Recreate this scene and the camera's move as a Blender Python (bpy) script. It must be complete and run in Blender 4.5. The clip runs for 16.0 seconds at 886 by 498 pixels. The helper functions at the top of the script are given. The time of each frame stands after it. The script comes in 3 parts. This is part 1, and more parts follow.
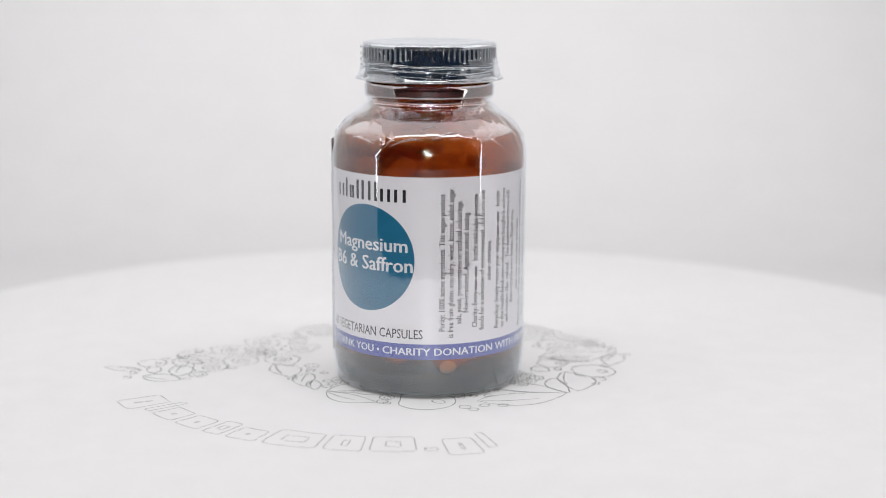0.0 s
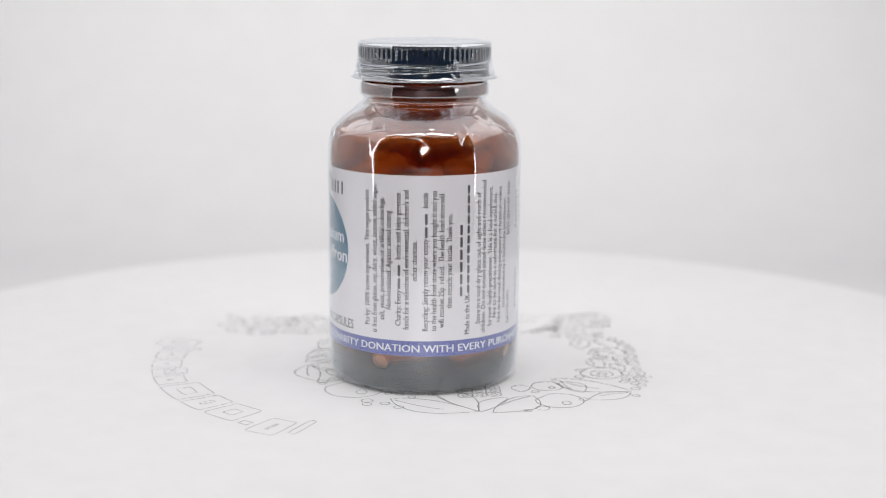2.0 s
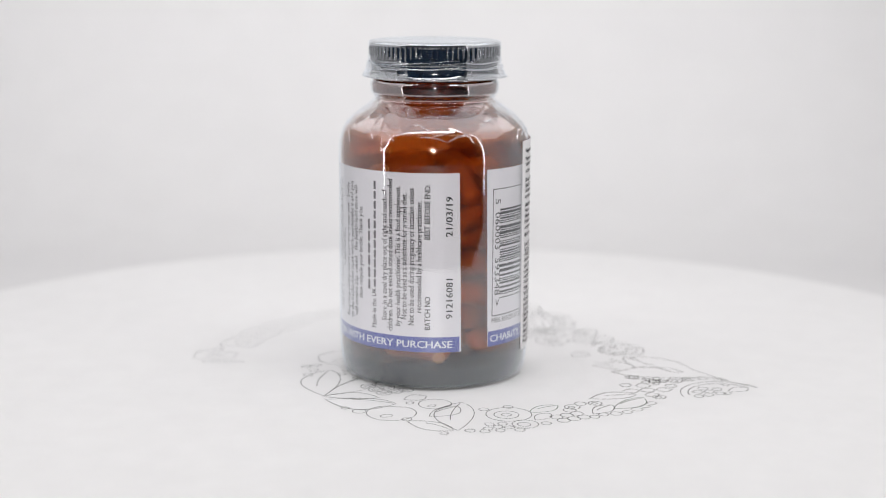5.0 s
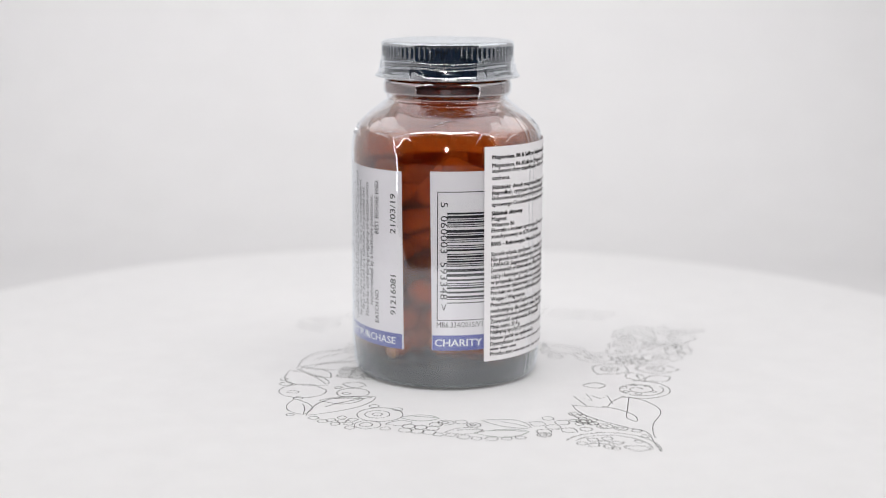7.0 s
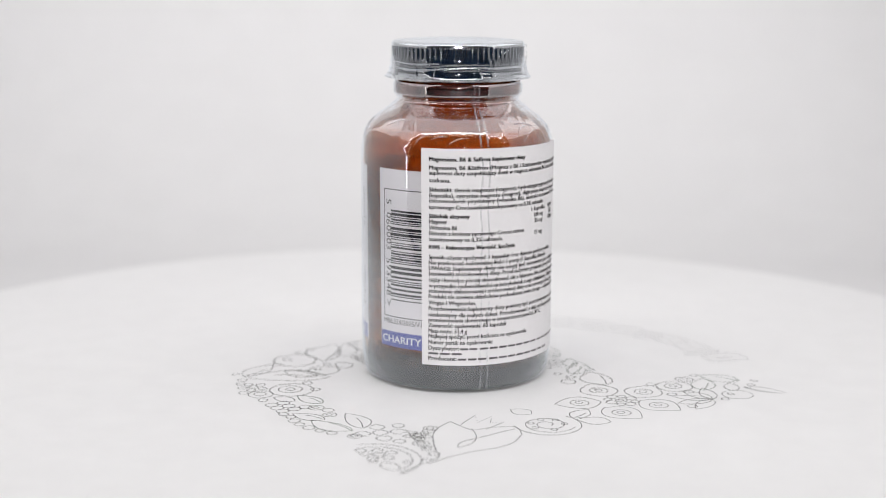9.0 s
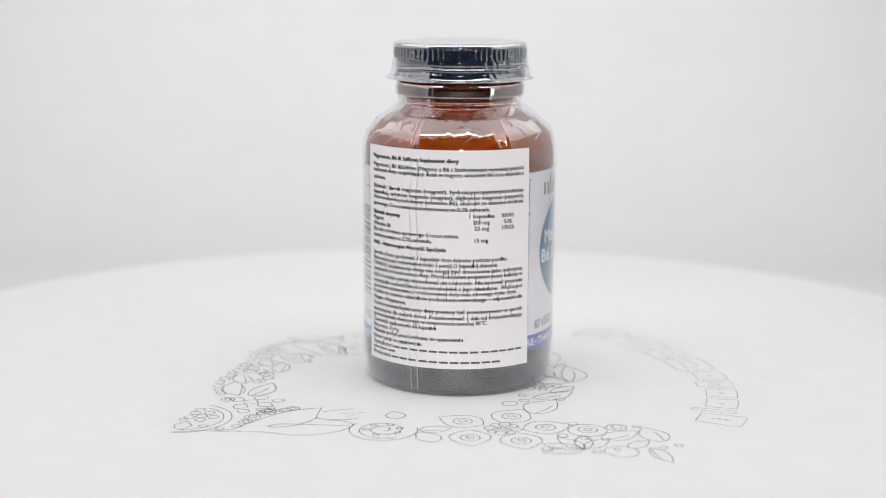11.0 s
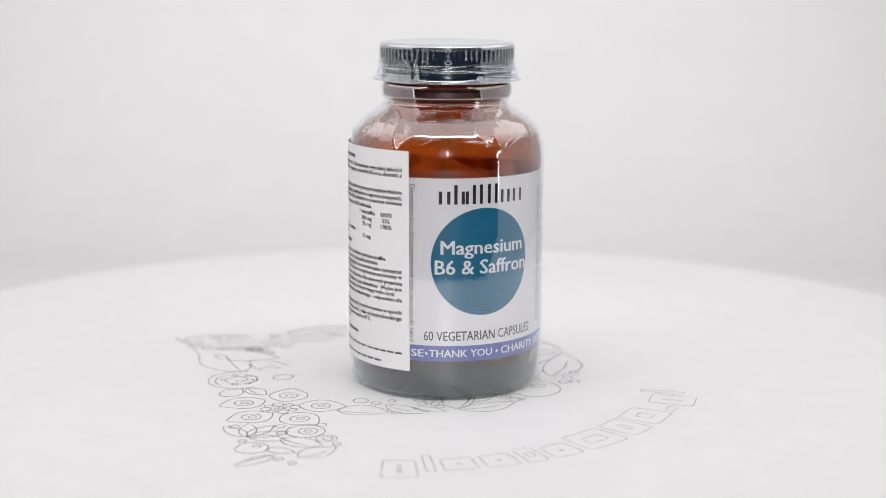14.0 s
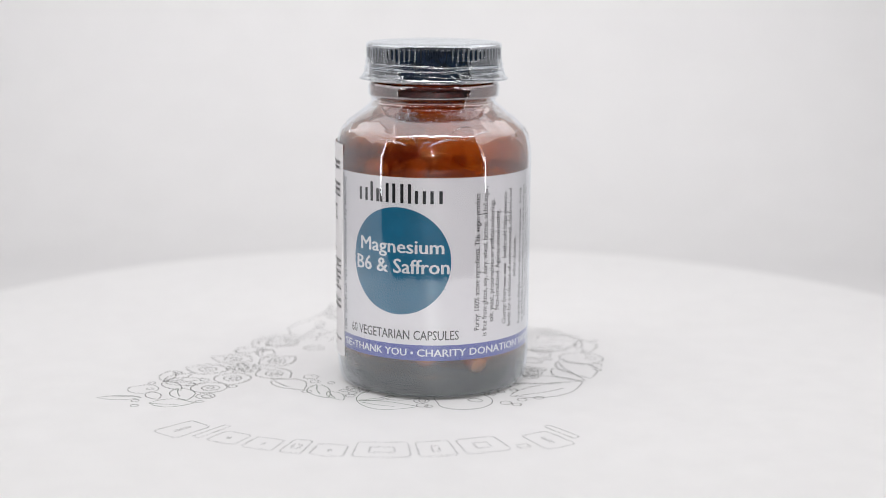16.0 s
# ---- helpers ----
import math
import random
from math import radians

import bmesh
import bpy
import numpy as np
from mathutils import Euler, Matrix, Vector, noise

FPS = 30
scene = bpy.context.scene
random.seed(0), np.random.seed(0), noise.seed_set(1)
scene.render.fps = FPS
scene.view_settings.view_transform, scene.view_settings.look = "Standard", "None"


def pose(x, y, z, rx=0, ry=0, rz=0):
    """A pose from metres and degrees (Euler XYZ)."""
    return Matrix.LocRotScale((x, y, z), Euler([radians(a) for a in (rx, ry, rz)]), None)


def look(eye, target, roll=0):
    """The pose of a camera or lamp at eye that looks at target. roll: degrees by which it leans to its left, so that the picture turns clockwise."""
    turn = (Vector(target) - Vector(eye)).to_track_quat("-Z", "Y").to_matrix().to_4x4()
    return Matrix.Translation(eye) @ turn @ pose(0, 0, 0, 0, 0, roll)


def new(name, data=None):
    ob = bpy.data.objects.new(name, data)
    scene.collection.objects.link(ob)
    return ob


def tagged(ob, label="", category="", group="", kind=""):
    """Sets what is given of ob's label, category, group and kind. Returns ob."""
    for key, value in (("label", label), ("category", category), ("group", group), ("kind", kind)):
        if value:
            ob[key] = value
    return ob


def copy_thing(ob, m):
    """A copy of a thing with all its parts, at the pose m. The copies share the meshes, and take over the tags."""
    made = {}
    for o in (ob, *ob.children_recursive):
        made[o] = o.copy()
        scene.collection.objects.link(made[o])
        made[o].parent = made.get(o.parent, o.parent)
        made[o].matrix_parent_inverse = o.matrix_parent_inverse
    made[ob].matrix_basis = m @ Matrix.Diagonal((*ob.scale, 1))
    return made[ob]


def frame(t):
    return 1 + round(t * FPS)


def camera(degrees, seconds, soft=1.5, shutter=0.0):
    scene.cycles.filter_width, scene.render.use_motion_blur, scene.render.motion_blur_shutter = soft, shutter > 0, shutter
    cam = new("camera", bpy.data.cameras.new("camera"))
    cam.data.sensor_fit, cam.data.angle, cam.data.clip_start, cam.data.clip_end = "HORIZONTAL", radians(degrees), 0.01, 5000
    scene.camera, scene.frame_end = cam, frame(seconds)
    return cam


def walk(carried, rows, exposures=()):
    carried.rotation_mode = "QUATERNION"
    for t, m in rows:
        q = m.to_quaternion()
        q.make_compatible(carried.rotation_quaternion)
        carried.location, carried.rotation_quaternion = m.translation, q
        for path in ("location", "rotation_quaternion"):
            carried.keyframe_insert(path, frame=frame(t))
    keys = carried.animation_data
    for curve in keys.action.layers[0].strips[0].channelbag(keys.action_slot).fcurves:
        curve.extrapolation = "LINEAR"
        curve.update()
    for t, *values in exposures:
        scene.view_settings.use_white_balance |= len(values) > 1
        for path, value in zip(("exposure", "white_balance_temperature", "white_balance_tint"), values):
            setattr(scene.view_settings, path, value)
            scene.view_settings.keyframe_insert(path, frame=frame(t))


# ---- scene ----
cam = camera(32.787, 16.0, soft=0.65)
EYE, PITCH, YAW = (0.0, -0.46546, 0.13037), radians(11.052), radians(0.0565)
AIM = (EYE[0] + math.sin(YAW) * math.cos(PITCH), EYE[1] + math.cos(YAW) * math.cos(PITCH), EYE[2] - math.sin(PITCH))
STAND = look(EYE, AIM, 0.3223)
walk(cam, [(0.0, STAND), (16.0, STAND)], exposures=[(0.0, 0.01), (16.0, 0.01)])
cam.data.dof.use_dof = True
cam.data.dof.focus_distance = 0.440
cam.data.dof.aperture_fstop = 7.5

TURN = -21.3586                      # degrees a second, clockwise seen from above
BOTTLE_AT = (-0.00402, -0.00375)     # the bottle stands a little off the table's axis
R_LABEL = 0.02950
R_STICKER = 0.03012             # the sticker lies on top of the shrink film

# ---- light: a white photo box with an open front and strips of lamps round the opening ----
world = bpy.data.worlds.new("world")
world.use_nodes = True
world.node_tree.nodes["Background"].inputs["Color"].default_value = (0.55, 0.62, 0.75, 1)
world.node_tree.nodes["Background"].inputs["Strength"].default_value = 0.02
scene.world = world


def area_lamp(name, watts, size_x, size_y, eye, target, spread=180, color=(1.0, 0.985, 0.975)):
    data = bpy.data.lights.new(name, "AREA")
    data.shape, data.size, data.size_y, data.energy, data.color, data.spread = "RECTANGLE", size_x, size_y, watts, color, radians(spread)
    ob = new(name, data)
    ob.matrix_world = look(eye, target)
    return ob


BOX_HALF, BOX_TOP, BOX_FRONT, BOX_BACK, FLOOR_Z = 0.30, 0.50, -0.18, 0.42, -0.009
BOX_BACK_EAST = 0.258                # the east side is pushed in towards the back
area_lamp("ceiling_lamp", 0.36, 0.58, 0.44, (0.0, 0.05, BOX_TOP - 0.003), (0.0, 0.05, 0.0))
# unseen fill, added only to lift the backdrop's brightness
area_lamp("backdrop_fill", 0.03, 0.46, 0.05, (-0.03, 0.28, BOX_TOP - 0.02), (-0.03, 0.45, 0.0), 60)
# two added flat lamps stand in for the bright upper fabric of the side walls
area_lamp("side_fill_west", 0.34, 0.46, 0.27, (-BOX_HALF + 0.004, 0.06, 0.355), (0.2, 0.06, 0.355))
area_lamp("side_fill_east", 0.34, 0.46, 0.27, (BOX_HALF - 0.023, 0.06, 0.355), (BOX_HALF - 0.523, 0.025, 0.355))
area_lamp("strip_lamp_top", 0.62, 0.52, 0.050, (0.0, BOX_FRONT + 0.012, BOX_TOP - 0.015), (0.0, 0.03, 0.0))
area_lamp("strip_lamp_west", 0.09, 0.006, 0.46, (-BOX_HALF + 0.015, BOX_FRONT + 0.01, 0.24), (0.30, 0.06, 0.20))
area_lamp("strip_lamp_east", 0.09, 0.006, 0.46, (BOX_HALF - 0.015, BOX_FRONT + 0.01, 0.24), (-0.30, 0.06, 0.20))
area_lamp("front_softbox", 9.20, 0.13, 0.022, (0.0, -1.35, 0.43), (0.0, 0.06, 0.05))


# ---- materials ----
def material(name, color, rough=0.5, metal=0.0, vary=0.06, scale=200.0, bump=0.0, bump_scale=900.0, spec=0.5, coat=0.0):
    """A surface with colour variation at two scales and a fine relief."""
    m = bpy.data.materials.new(name)
    m.use_nodes = True
    nt = m.node_tree
    b = nt.nodes["Principled BSDF"]
    b.inputs["Roughness"].default_value, b.inputs["Metallic"].default_value = rough, metal
    b.inputs["Specular IOR Level"].default_value, b.inputs["Coat Weight"].default_value = spec, coat
    co = nt.nodes.new("ShaderNodeTexCoord")
    mixed = None
    for k, (sc, amount) in enumerate(((scale, vary), (scale * 0.08, vary * 0.7))):
        n = nt.nodes.new("ShaderNodeTexNoise")
        n.inputs["Scale"].default_value, n.inputs["Detail"].default_value = sc, 4.0
        nt.links.new(co.outputs["Object"], n.inputs["Vector"])
        r = nt.nodes.new("ShaderNodeMapRange")
        r.inputs["From Min"].default_value, r.inputs["From Max"].default_value = 0.3, 0.7
        r.inputs["To Min"].default_value, r.inputs["To Max"].default_value = 1 - amount, 1 + amount * 0.3
        nt.links.new(n.outputs["Fac"], r.inputs["Value"])
        if mixed is None:
            mixed = r.outputs["Result"]
        else:
            mul = nt.nodes.new("ShaderNodeMath")
            mul.operation = "MULTIPLY"
            nt.links.new(mixed, mul.inputs[0])
            nt.links.new(r.outputs["Result"], mul.inputs[1])
            mixed = mul.outputs["Value"]
    tint = nt.nodes.new("ShaderNodeVectorMath")
    tint.operation = "SCALE"
    tint.inputs[0].default_value = color
    nt.links.new(mixed, tint.inputs["Scale"])
    nt.links.new(tint.outputs["Vector"], b.inputs["Base Color"])
    if bump:
        n = nt.nodes.new("ShaderNodeTexNoise")
        n.inputs["Scale"].default_value = bump_scale
        nt.links.new(co.outputs["Object"], n.inputs["Vector"])
        bm_ = nt.nodes.new("ShaderNodeBump")
        bm_.inputs["Strength"].default_value, bm_.inputs["Distance"].default_value = bump, 0.0004
        nt.links.new(n.outputs["Fac"], bm_.inputs["Height"])
        nt.links.new(bm_.outputs["Normal"], b.inputs["Normal"])
    return m


def glass_material(name, color, ior=1.5, rough=0.01, wave=0.05, straight=0.0):
    m = bpy.data.materials.new(name)
    m.use_nodes = True
    nt = m.node_tree
    b = nt.nodes["Principled BSDF"]
    b.inputs["Base Color"].default_value = (*color, 1)
    b.inputs["Roughness"].default_value, b.inputs["IOR"].default_value = rough, ior
    b.inputs["Transmission Weight"].default_value = 1.0
    co = nt.nodes.new("ShaderNodeTexCoord")
    n = nt.nodes.new("ShaderNodeTexNoise")
    n.inputs["Scale"].default_value = 45.0
    nt.links.new(co.outputs["Object"], n.inputs["Vector"])
    bp = nt.nodes.new("ShaderNodeBump")
    bp.inputs["Strength"].default_value, bp.inputs["Distance"].default_value = wave, 0.002
    nt.links.new(n.outputs["Fac"], bp.inputs["Height"])
    nt.links.new(bp.outputs["Normal"], b.inputs["Normal"])
    if straight:                       # part of the light passes the thin wall unbent
        through_ = nt.nodes.new("ShaderNodeBsdfTransparent")
        through_.inputs["Color"].default_value = (*color, 1)
        mix = nt.nodes.new("ShaderNodeMixShader")
        mix.inputs["Fac"].default_value = straight
        nt.links.new(b.outputs[0], mix.inputs[1])
        nt.links.new(through_.outputs[0], mix.inputs[2])
        nt.links.new(mix.outputs[0], nt.nodes["Material Output"].inputs["Surface"])
    return m


def film_material(name, gloss_head_on=0.21, rough=0.03, haze=0.006, wave=0.003):
    """Thin clear shrink film: it lets light through, glosses and has a slight haze."""
    m = bpy.data.materials.new(name)
    m.use_nodes = True
    nt = m.node_tree
    nt.nodes.remove(nt.nodes["Principled BSDF"])
    out = nt.nodes["Material Output"]
    clear = nt.nodes.new("ShaderNodeBsdfTransparent")
    gloss = nt.nodes.new("ShaderNodeBsdfGlossy")
    gloss.inputs["Roughness"].default_value = rough
    gloss.inputs["Color"].default_value = (0.93, 0.965, 1.0, 1)
    dull = nt.nodes.new("ShaderNodeBsdfTranslucent")
    dull.inputs["Color"].default_value = (0.8, 0.8, 0.82, 1)
    dull2 = nt.nodes.new("ShaderNodeBsdfDiffuse")
    dull2.inputs["Color"].default_value = (0.8, 0.8, 0.82, 1)
    both = nt.nodes.new("ShaderNodeMixShader")
    nt.links.new(dull.outputs[0], both.inputs[1])
    nt.links.new(dull2.outputs[0], both.inputs[2])
    co = nt.nodes.new("ShaderNodeTexCoord")
    stretch = nt.nodes.new("ShaderNodeMapping")
    stretch.inputs["Scale"].default_value = (1.0, 1.0, 0.35)
    nt.links.new(co.outputs["Object"], stretch.inputs["Vector"])
    n = nt.nodes.new("ShaderNodeTexNoise")
    n.inputs["Scale"].default_value, n.inputs["Detail"].default_value = 140.0, 3.0
    nt.links.new(stretch.outputs["Vector"], n.inputs["Vector"])
    bp = nt.nodes.new("ShaderNodeBump")
    bp.inputs["Strength"].default_value, bp.inputs["Distance"].default_value = wave, 0.0008
    nt.links.new(n.outputs["Fac"], bp.inputs["Height"])
    nt.links.new(bp.outputs["Normal"], gloss.inputs["Normal"])
    # gloss of a thin clear sheet: low head-on, full at grazing angles
    lw = nt.nodes.new("ShaderNodeLayerWeight")
    lw.inputs["Blend"].default_value = 0.5
    power = nt.nodes.new("ShaderNodeMath")
    power.operation = "POWER"
    nt.links.new(lw.outputs["Facing"], power.inputs[0])
    power.inputs[1].default_value = 2.5
    fres = nt.nodes.new("ShaderNodeMapRange")
    fres.inputs["To Min"].default_value = gloss_head_on
    nt.links.new(power.outputs[0], fres.inputs["Value"])
    hazy = nt.nodes.new("ShaderNodeMixShader")
    # haze is least over the label, rising above it and at the foot to pale the film
    split = nt.nodes.new("ShaderNodeSeparateXYZ")
    nt.links.new(co.outputs["Object"], split.inputs[0])
    foot_gloss = nt.nodes.new("ShaderNodeMapRange")       # gloss a little higher round the foot
    foot_gloss.inputs["From Min"].default_value, foot_gloss.inputs["From Max"].default_value = 0.0150, 0.0105
    foot_gloss.inputs["To Min"].default_value, foot_gloss.inputs["To Max"].default_value = gloss_head_on * 0.75, gloss_head_on * 0.85
    nt.links.new(split.outputs["Z"], foot_gloss.inputs["Value"])
    gathered = nt.nodes.new("ShaderNodeMapRange")     # and raised over the shoulder, to brighten its reflections
    gathered.inputs["From Min"].default_value, gathered.inputs["From Max"].default_value = 0.0760, 0.0795
    gathered.inputs["To Min"].default_value, gathered.inputs["To Max"].default_value = 0.0, gloss_head_on * 1.35
    nt.links.new(split.outputs["Z"], gathered.inputs["Value"])
    thick = nt.nodes.new("ShaderNodeMath")
    thick.operation = "MAXIMUM"
    nt.links.new(foot_gloss.outputs["Result"], thick.inputs[0])
    nt.links.new(gathered.outputs["Result"], thick.inputs[1])
    nt.links.new(thick.outputs[0], fres.inputs["To Min"])
    ramps = []
    for lo, hi in ((0.066, 0.076), (0.013, 0.004)):
        r = nt.nodes.new("ShaderNodeMapRange")
        r.inputs["From Min"].default_value, r.inputs["From Max"].default_value = lo, hi
        r.inputs["To Min"].default_value, r.inputs["To Max"].default_value = 0.002, haze
        nt.links.new(split.outputs["Z"], r.inputs["Value"])
        ramps.append(r.outputs["Result"])
    most = nt.nodes.new("ShaderNodeMath")
    most.operation = "MAXIMUM"
    nt.links.new(ramps[0], most.inputs[0])
    nt.links.new(ramps[1], most.inputs[1])
    nt.links.new(most.outputs[0], hazy.inputs["Fac"])
    nt.links.new(clear.outputs[0], hazy.inputs[1])
    nt.links.new(both.outputs[0], hazy.inputs[2])
    mix = nt.nodes.new("ShaderNodeMixShader")
    nt.links.new(fres.outputs[0], mix.inputs["Fac"])
    nt.links.new(hazy.outputs[0], mix.inputs[1])
    nt.links.new(gloss.outputs[0], mix.inputs[2])
    nt.links.new(mix.outputs[0], out.inputs["Surface"])
    return m


M_BOX = material("white_fabric", (0.638, 0.636, 0.644), 0.85, vary=0.03, scale=60, bump=0.15, bump_scale=700, spec=0.2)
M_SWEEP = material("white_backdrop_sheet", (0.745, 0.742, 0.750), 0.8, vary=0.02, scale=40, bump=0.1, bump_scale=700, spec=0.2)
M_ROOM = material("dark_room_paint", (0.045, 0.05, 0.06), 0.8, vary=0.1, scale=6)
M_DISC = material("matt_white_board", (0.85, 0.847, 0.854), 0.6, vary=0.02, scale=90, bump=0.06, spec=0.3)
M_INK = material("grey_print_ink", (0.028, 0.032, 0.032), 0.6, vary=0.5, scale=220)
M_INK_GREEN = material("greenish_print_ink", (0.028, 0.10, 0.045), 0.6, vary=0.5, scale=220)
M_GLASS = glass_material("amber_glass", (0.78, 0.385, 0.125), straight=0.35)
M_GLASS_RIM = glass_material("thick_amber_glass_rim", (0.30, 0.075, 0.022), straight=0.1)
# opaque and near-black: the dimness of the thick base sits in this colour
M_DARK_BASE = material("opaque_dark_base", (0.006, 0.008, 0.010), 0.06, vary=0.1, scale=150)
M_FILM = film_material("clear_shrink_film")
M_FILM_CAP = film_material("crinkled_cap_film", gloss_head_on=0.12, rough=0.02, haze=0.004, wave=0.01)
M_TOP_HAZE = film_material("lid_top_haze_film", rough=0.15, haze=0.45, wave=0.2)
M_CREASE = film_material("sharp_film_crease", gloss_head_on=0.40, rough=0.05, haze=0.06)
M_SEAM = film_material("welded_film_seam", rough=0.2, haze=0.35, wave=0.3)
M_LID = material("black_lacquered_metal", (0.007, 0.016, 0.034), 0.14, vary=0.15, scale=300, coat=0.2)
M_LINER = material("lid_liner", (0.5, 0.48, 0.42), 0.7)
M_CAPSULE = material("cream_capsule_shell", (0.86, 0.74, 0.56), 0.25, vary=0.12, scale=260)
M_PAPER = material("white_label_paper", (0.79, 0.77, 0.80), 0.5, vary=0.02, scale=500, bump=0.03, bump_scale=2500)
M_STICKER = material("white_sticker_paper", (0.80, 0.785, 0.80), 0.55, vary=0.02, scale=500, bump=0.03, bump_scale=2500)
M_BLUE = material("violet_blue_print", (0.105, 0.125, 0.42), 0.45, vary=0.06, scale=700, spec=0.15)
M_TEAL = material("teal_print", (0.007, 0.150, 0.275), 0.4, vary=0.10, scale=260, spec=0.12)
M_BLACK = material("black_print", (0.014, 0.013, 0.016), 0.5, vary=0.2, scale=900, spec=0.15)
M_GREY = material("dark_grey_print", (0.030, 0.027, 0.032), 0.5, vary=0.25, scale=900, spec=0.15)
M_PALE = material("pale_teal_print", (0.05, 0.26, 0.38), 0.4, vary=0.2, scale=900)
M_BAR = material("grey_masking_print", (0.12, 0.11, 0.12), 0.5, vary=0.2, scale=900)
M_WHITE = material("white_print", (0.78, 0.80, 0.82), 0.5, vary=0.04, scale=900)


# ---- building helpers ----
def part(name, bm, mat, parent, label="", smooth=False):
    me = bpy.data.meshes.new(name)
    bm.to_mesh(me)
    bm.free()
    if smooth:
        for p in me.polygons:
            p.use_smooth = True
    me.materials.append(mat)
    ob = new(name, me)
    if parent is not None:
        ob.parent = parent
    return tagged(ob, label)


def lathe(bm, profile, segments=96, start=0.0, sweep=360.0, wobble=None):
    """Turn a profile of (r, z) about the z axis."""
    full = abs(sweep - 360.0) < 1e-6
    steps = segments if full else segments + 1
    rings = []
    for i in range(steps):
        a = radians(start + sweep * i / segments)
        ring = []
        for r, z in profile:
            rr = r + (wobble(a, r, z) if wobble else 0.0)
            ring.append(bm.verts.new((rr * math.cos(a), rr * math.sin(a), z)))
        rings.append(ring)
    for i in range(steps if full else steps - 1):
        p, q = rings[i], rings[(i + 1) % steps]
        for j in range(len(profile) - 1):
            bm.faces.new((p[j], q[j], q[j + 1], p[j + 1]))
    return rings


def rounded(points, radius, n=5):
    """A polyline of (r, z) with its inner corners rounded."""
    out = [points[0]]
    for a, b, c in zip(points, points[1:], points[2:]):
        a, b, c = Vector(a), Vector(b), Vector(c)
        d = min(radius, (a - b).length * 0.48, (c - b).length * 0.48)
        p, q = b + (a - b).normalized() * d, b + (c - b).normalized() * d
        for k in range(n + 1):
            t = k / n
            out.append(tuple((1 - t) ** 2 * p + 2 * t * (1 - t) * b + t * t * q))
    return out + [points[-1]]


def box(bm, x0, x1, y0, y1, z0, z1):
    bmesh.ops.create_cube(bm, size=1.0, matrix=Matrix.LocRotScale(((x0 + x1) / 2, (y0 + y1) / 2, (z0 + z1) / 2), None, (x1 - x0, y1 - y0, z1 - z0)))


# ---- the photo box and the room round it ----
def setting():
    bm = bmesh.new()
    t = 0.006
    # one sheet: the floor swings up into the back wall
    bend = 0.21
    line = [(BOX_FRONT, FLOOR_Z), (BOX_BACK - bend, FLOOR_Z)]
    for k in range(1, 37):
        a = radians(90 * k / 36)
        line.append((BOX_BACK - bend + bend * math.sin(a), FLOOR_Z + bend * (1 - math.cos(a))))
    line.append((BOX_BACK, BOX_TOP))
    under = [(y + (t if z > FLOOR_Z + 0.02 else 0.0), z - (t if z < FLOOR_Z + 0.10 else 0.0)) for y, z in line]
    ends = []
    for x in (-BOX_HALF - 0.005, BOX_HALF + 0.005):
        ends.append(([bm.verts.new((x, y, z)) for y, z in line], [bm.verts.new((x, y, z)) for y, z in under]))
    (fa, ba), (fb, bb) = ends
    for i in range(len(line) - 1):
        bm.faces.new((fa[i], fb[i], fb[i + 1], fa[i + 1]))
        bm.faces.new((ba[i + 1], bb[i + 1], bb[i], ba[i]))
        bm.faces.new((fa[i], fa[i + 1], ba[i + 1], ba[i]))
        bm.faces.new((fb[i + 1], fb[i], bb[i], bb[i + 1]))
    bm.faces.new((fa[0], ba[0], bb[0], fb[0]))
    bm.faces.new((fa[-1], fb[-1], bb[-1], ba[-1]))
    sweep = part("backdrop", bm, M_SWEEP, None)
    tagged(sweep, "seamless white backdrop sweeping up behind the turntable", "backdrop", kind="structure")
    for name, x0, x1 in (("wall_west", -BOX_HALF, -BOX_HALF), ("wall_east", BOX_HALF, BOX_BACK_EAST)):
        out = math.copysign(0.008, x0)
        bm = bmesh.new()
        ring = [[bm.verts.new((x, y, z)) for x, y in ((x0, BOX_FRONT), (x1, BOX_BACK - 0.002), (x1 + out, BOX_BACK - 0.002), (x0 + out, BOX_FRONT))] for z in (FLOOR_Z + 0.0005, BOX_TOP - 0.0005)]
        for i in range(4):
            j = (i + 1) % 4
            bm.faces.new((ring[0][i], ring[0][j], ring[1][j], ring[1][i]))
        bm.faces.new(ring[0][::-1])
        bm.faces.new(ring[1])
        bmesh.ops.recalc_face_normals(bm, faces=bm.faces[:])
        tagged(part(name, bm, M_BOX, None), "plain white fabric side of the photo box", "wall", kind="structure")
    bm = bmesh.new()
    box(bm, -BOX_HALF - 0.01, BOX_HALF + 0.01, BOX_FRONT, BOX_BACK, BOX_TOP, BOX_TOP + 0.01)
    tagged(part("ceiling", bm, M_BOX, None), "plain white fabric top of the photo box", "ceiling", kind="structure")
    for name, b in (("wall_room_north", (-1.6, 1.6, 1.6, 1.65, -0.8, 1.9)), ("wall_room_south", (-1.6, 1.6, -1.85, -1.8, -0.8, 1.9)),
                    ("wall_room_west", (-1.65, -1.6, -1.8, 1.6, -0.8, 1.9)), ("wall_room_east", (1.6, 1.65, -1.8, 1.6, -0.8, 1.9)),
                    ("floor", (-1.65, 1.65, -1.85, 1.65, -0.85, -0.8)), ("ceiling_room", (-1.65, 1.65, -1.85, 1.65, 1.9, 1.95))):
        bm = bmesh.new()
        box(bm, *b)
        tagged(part(name, bm, M_ROOM, None), "plain dark surface of the dim room around", "wall", kind="structure")
    bm = bmesh.new()
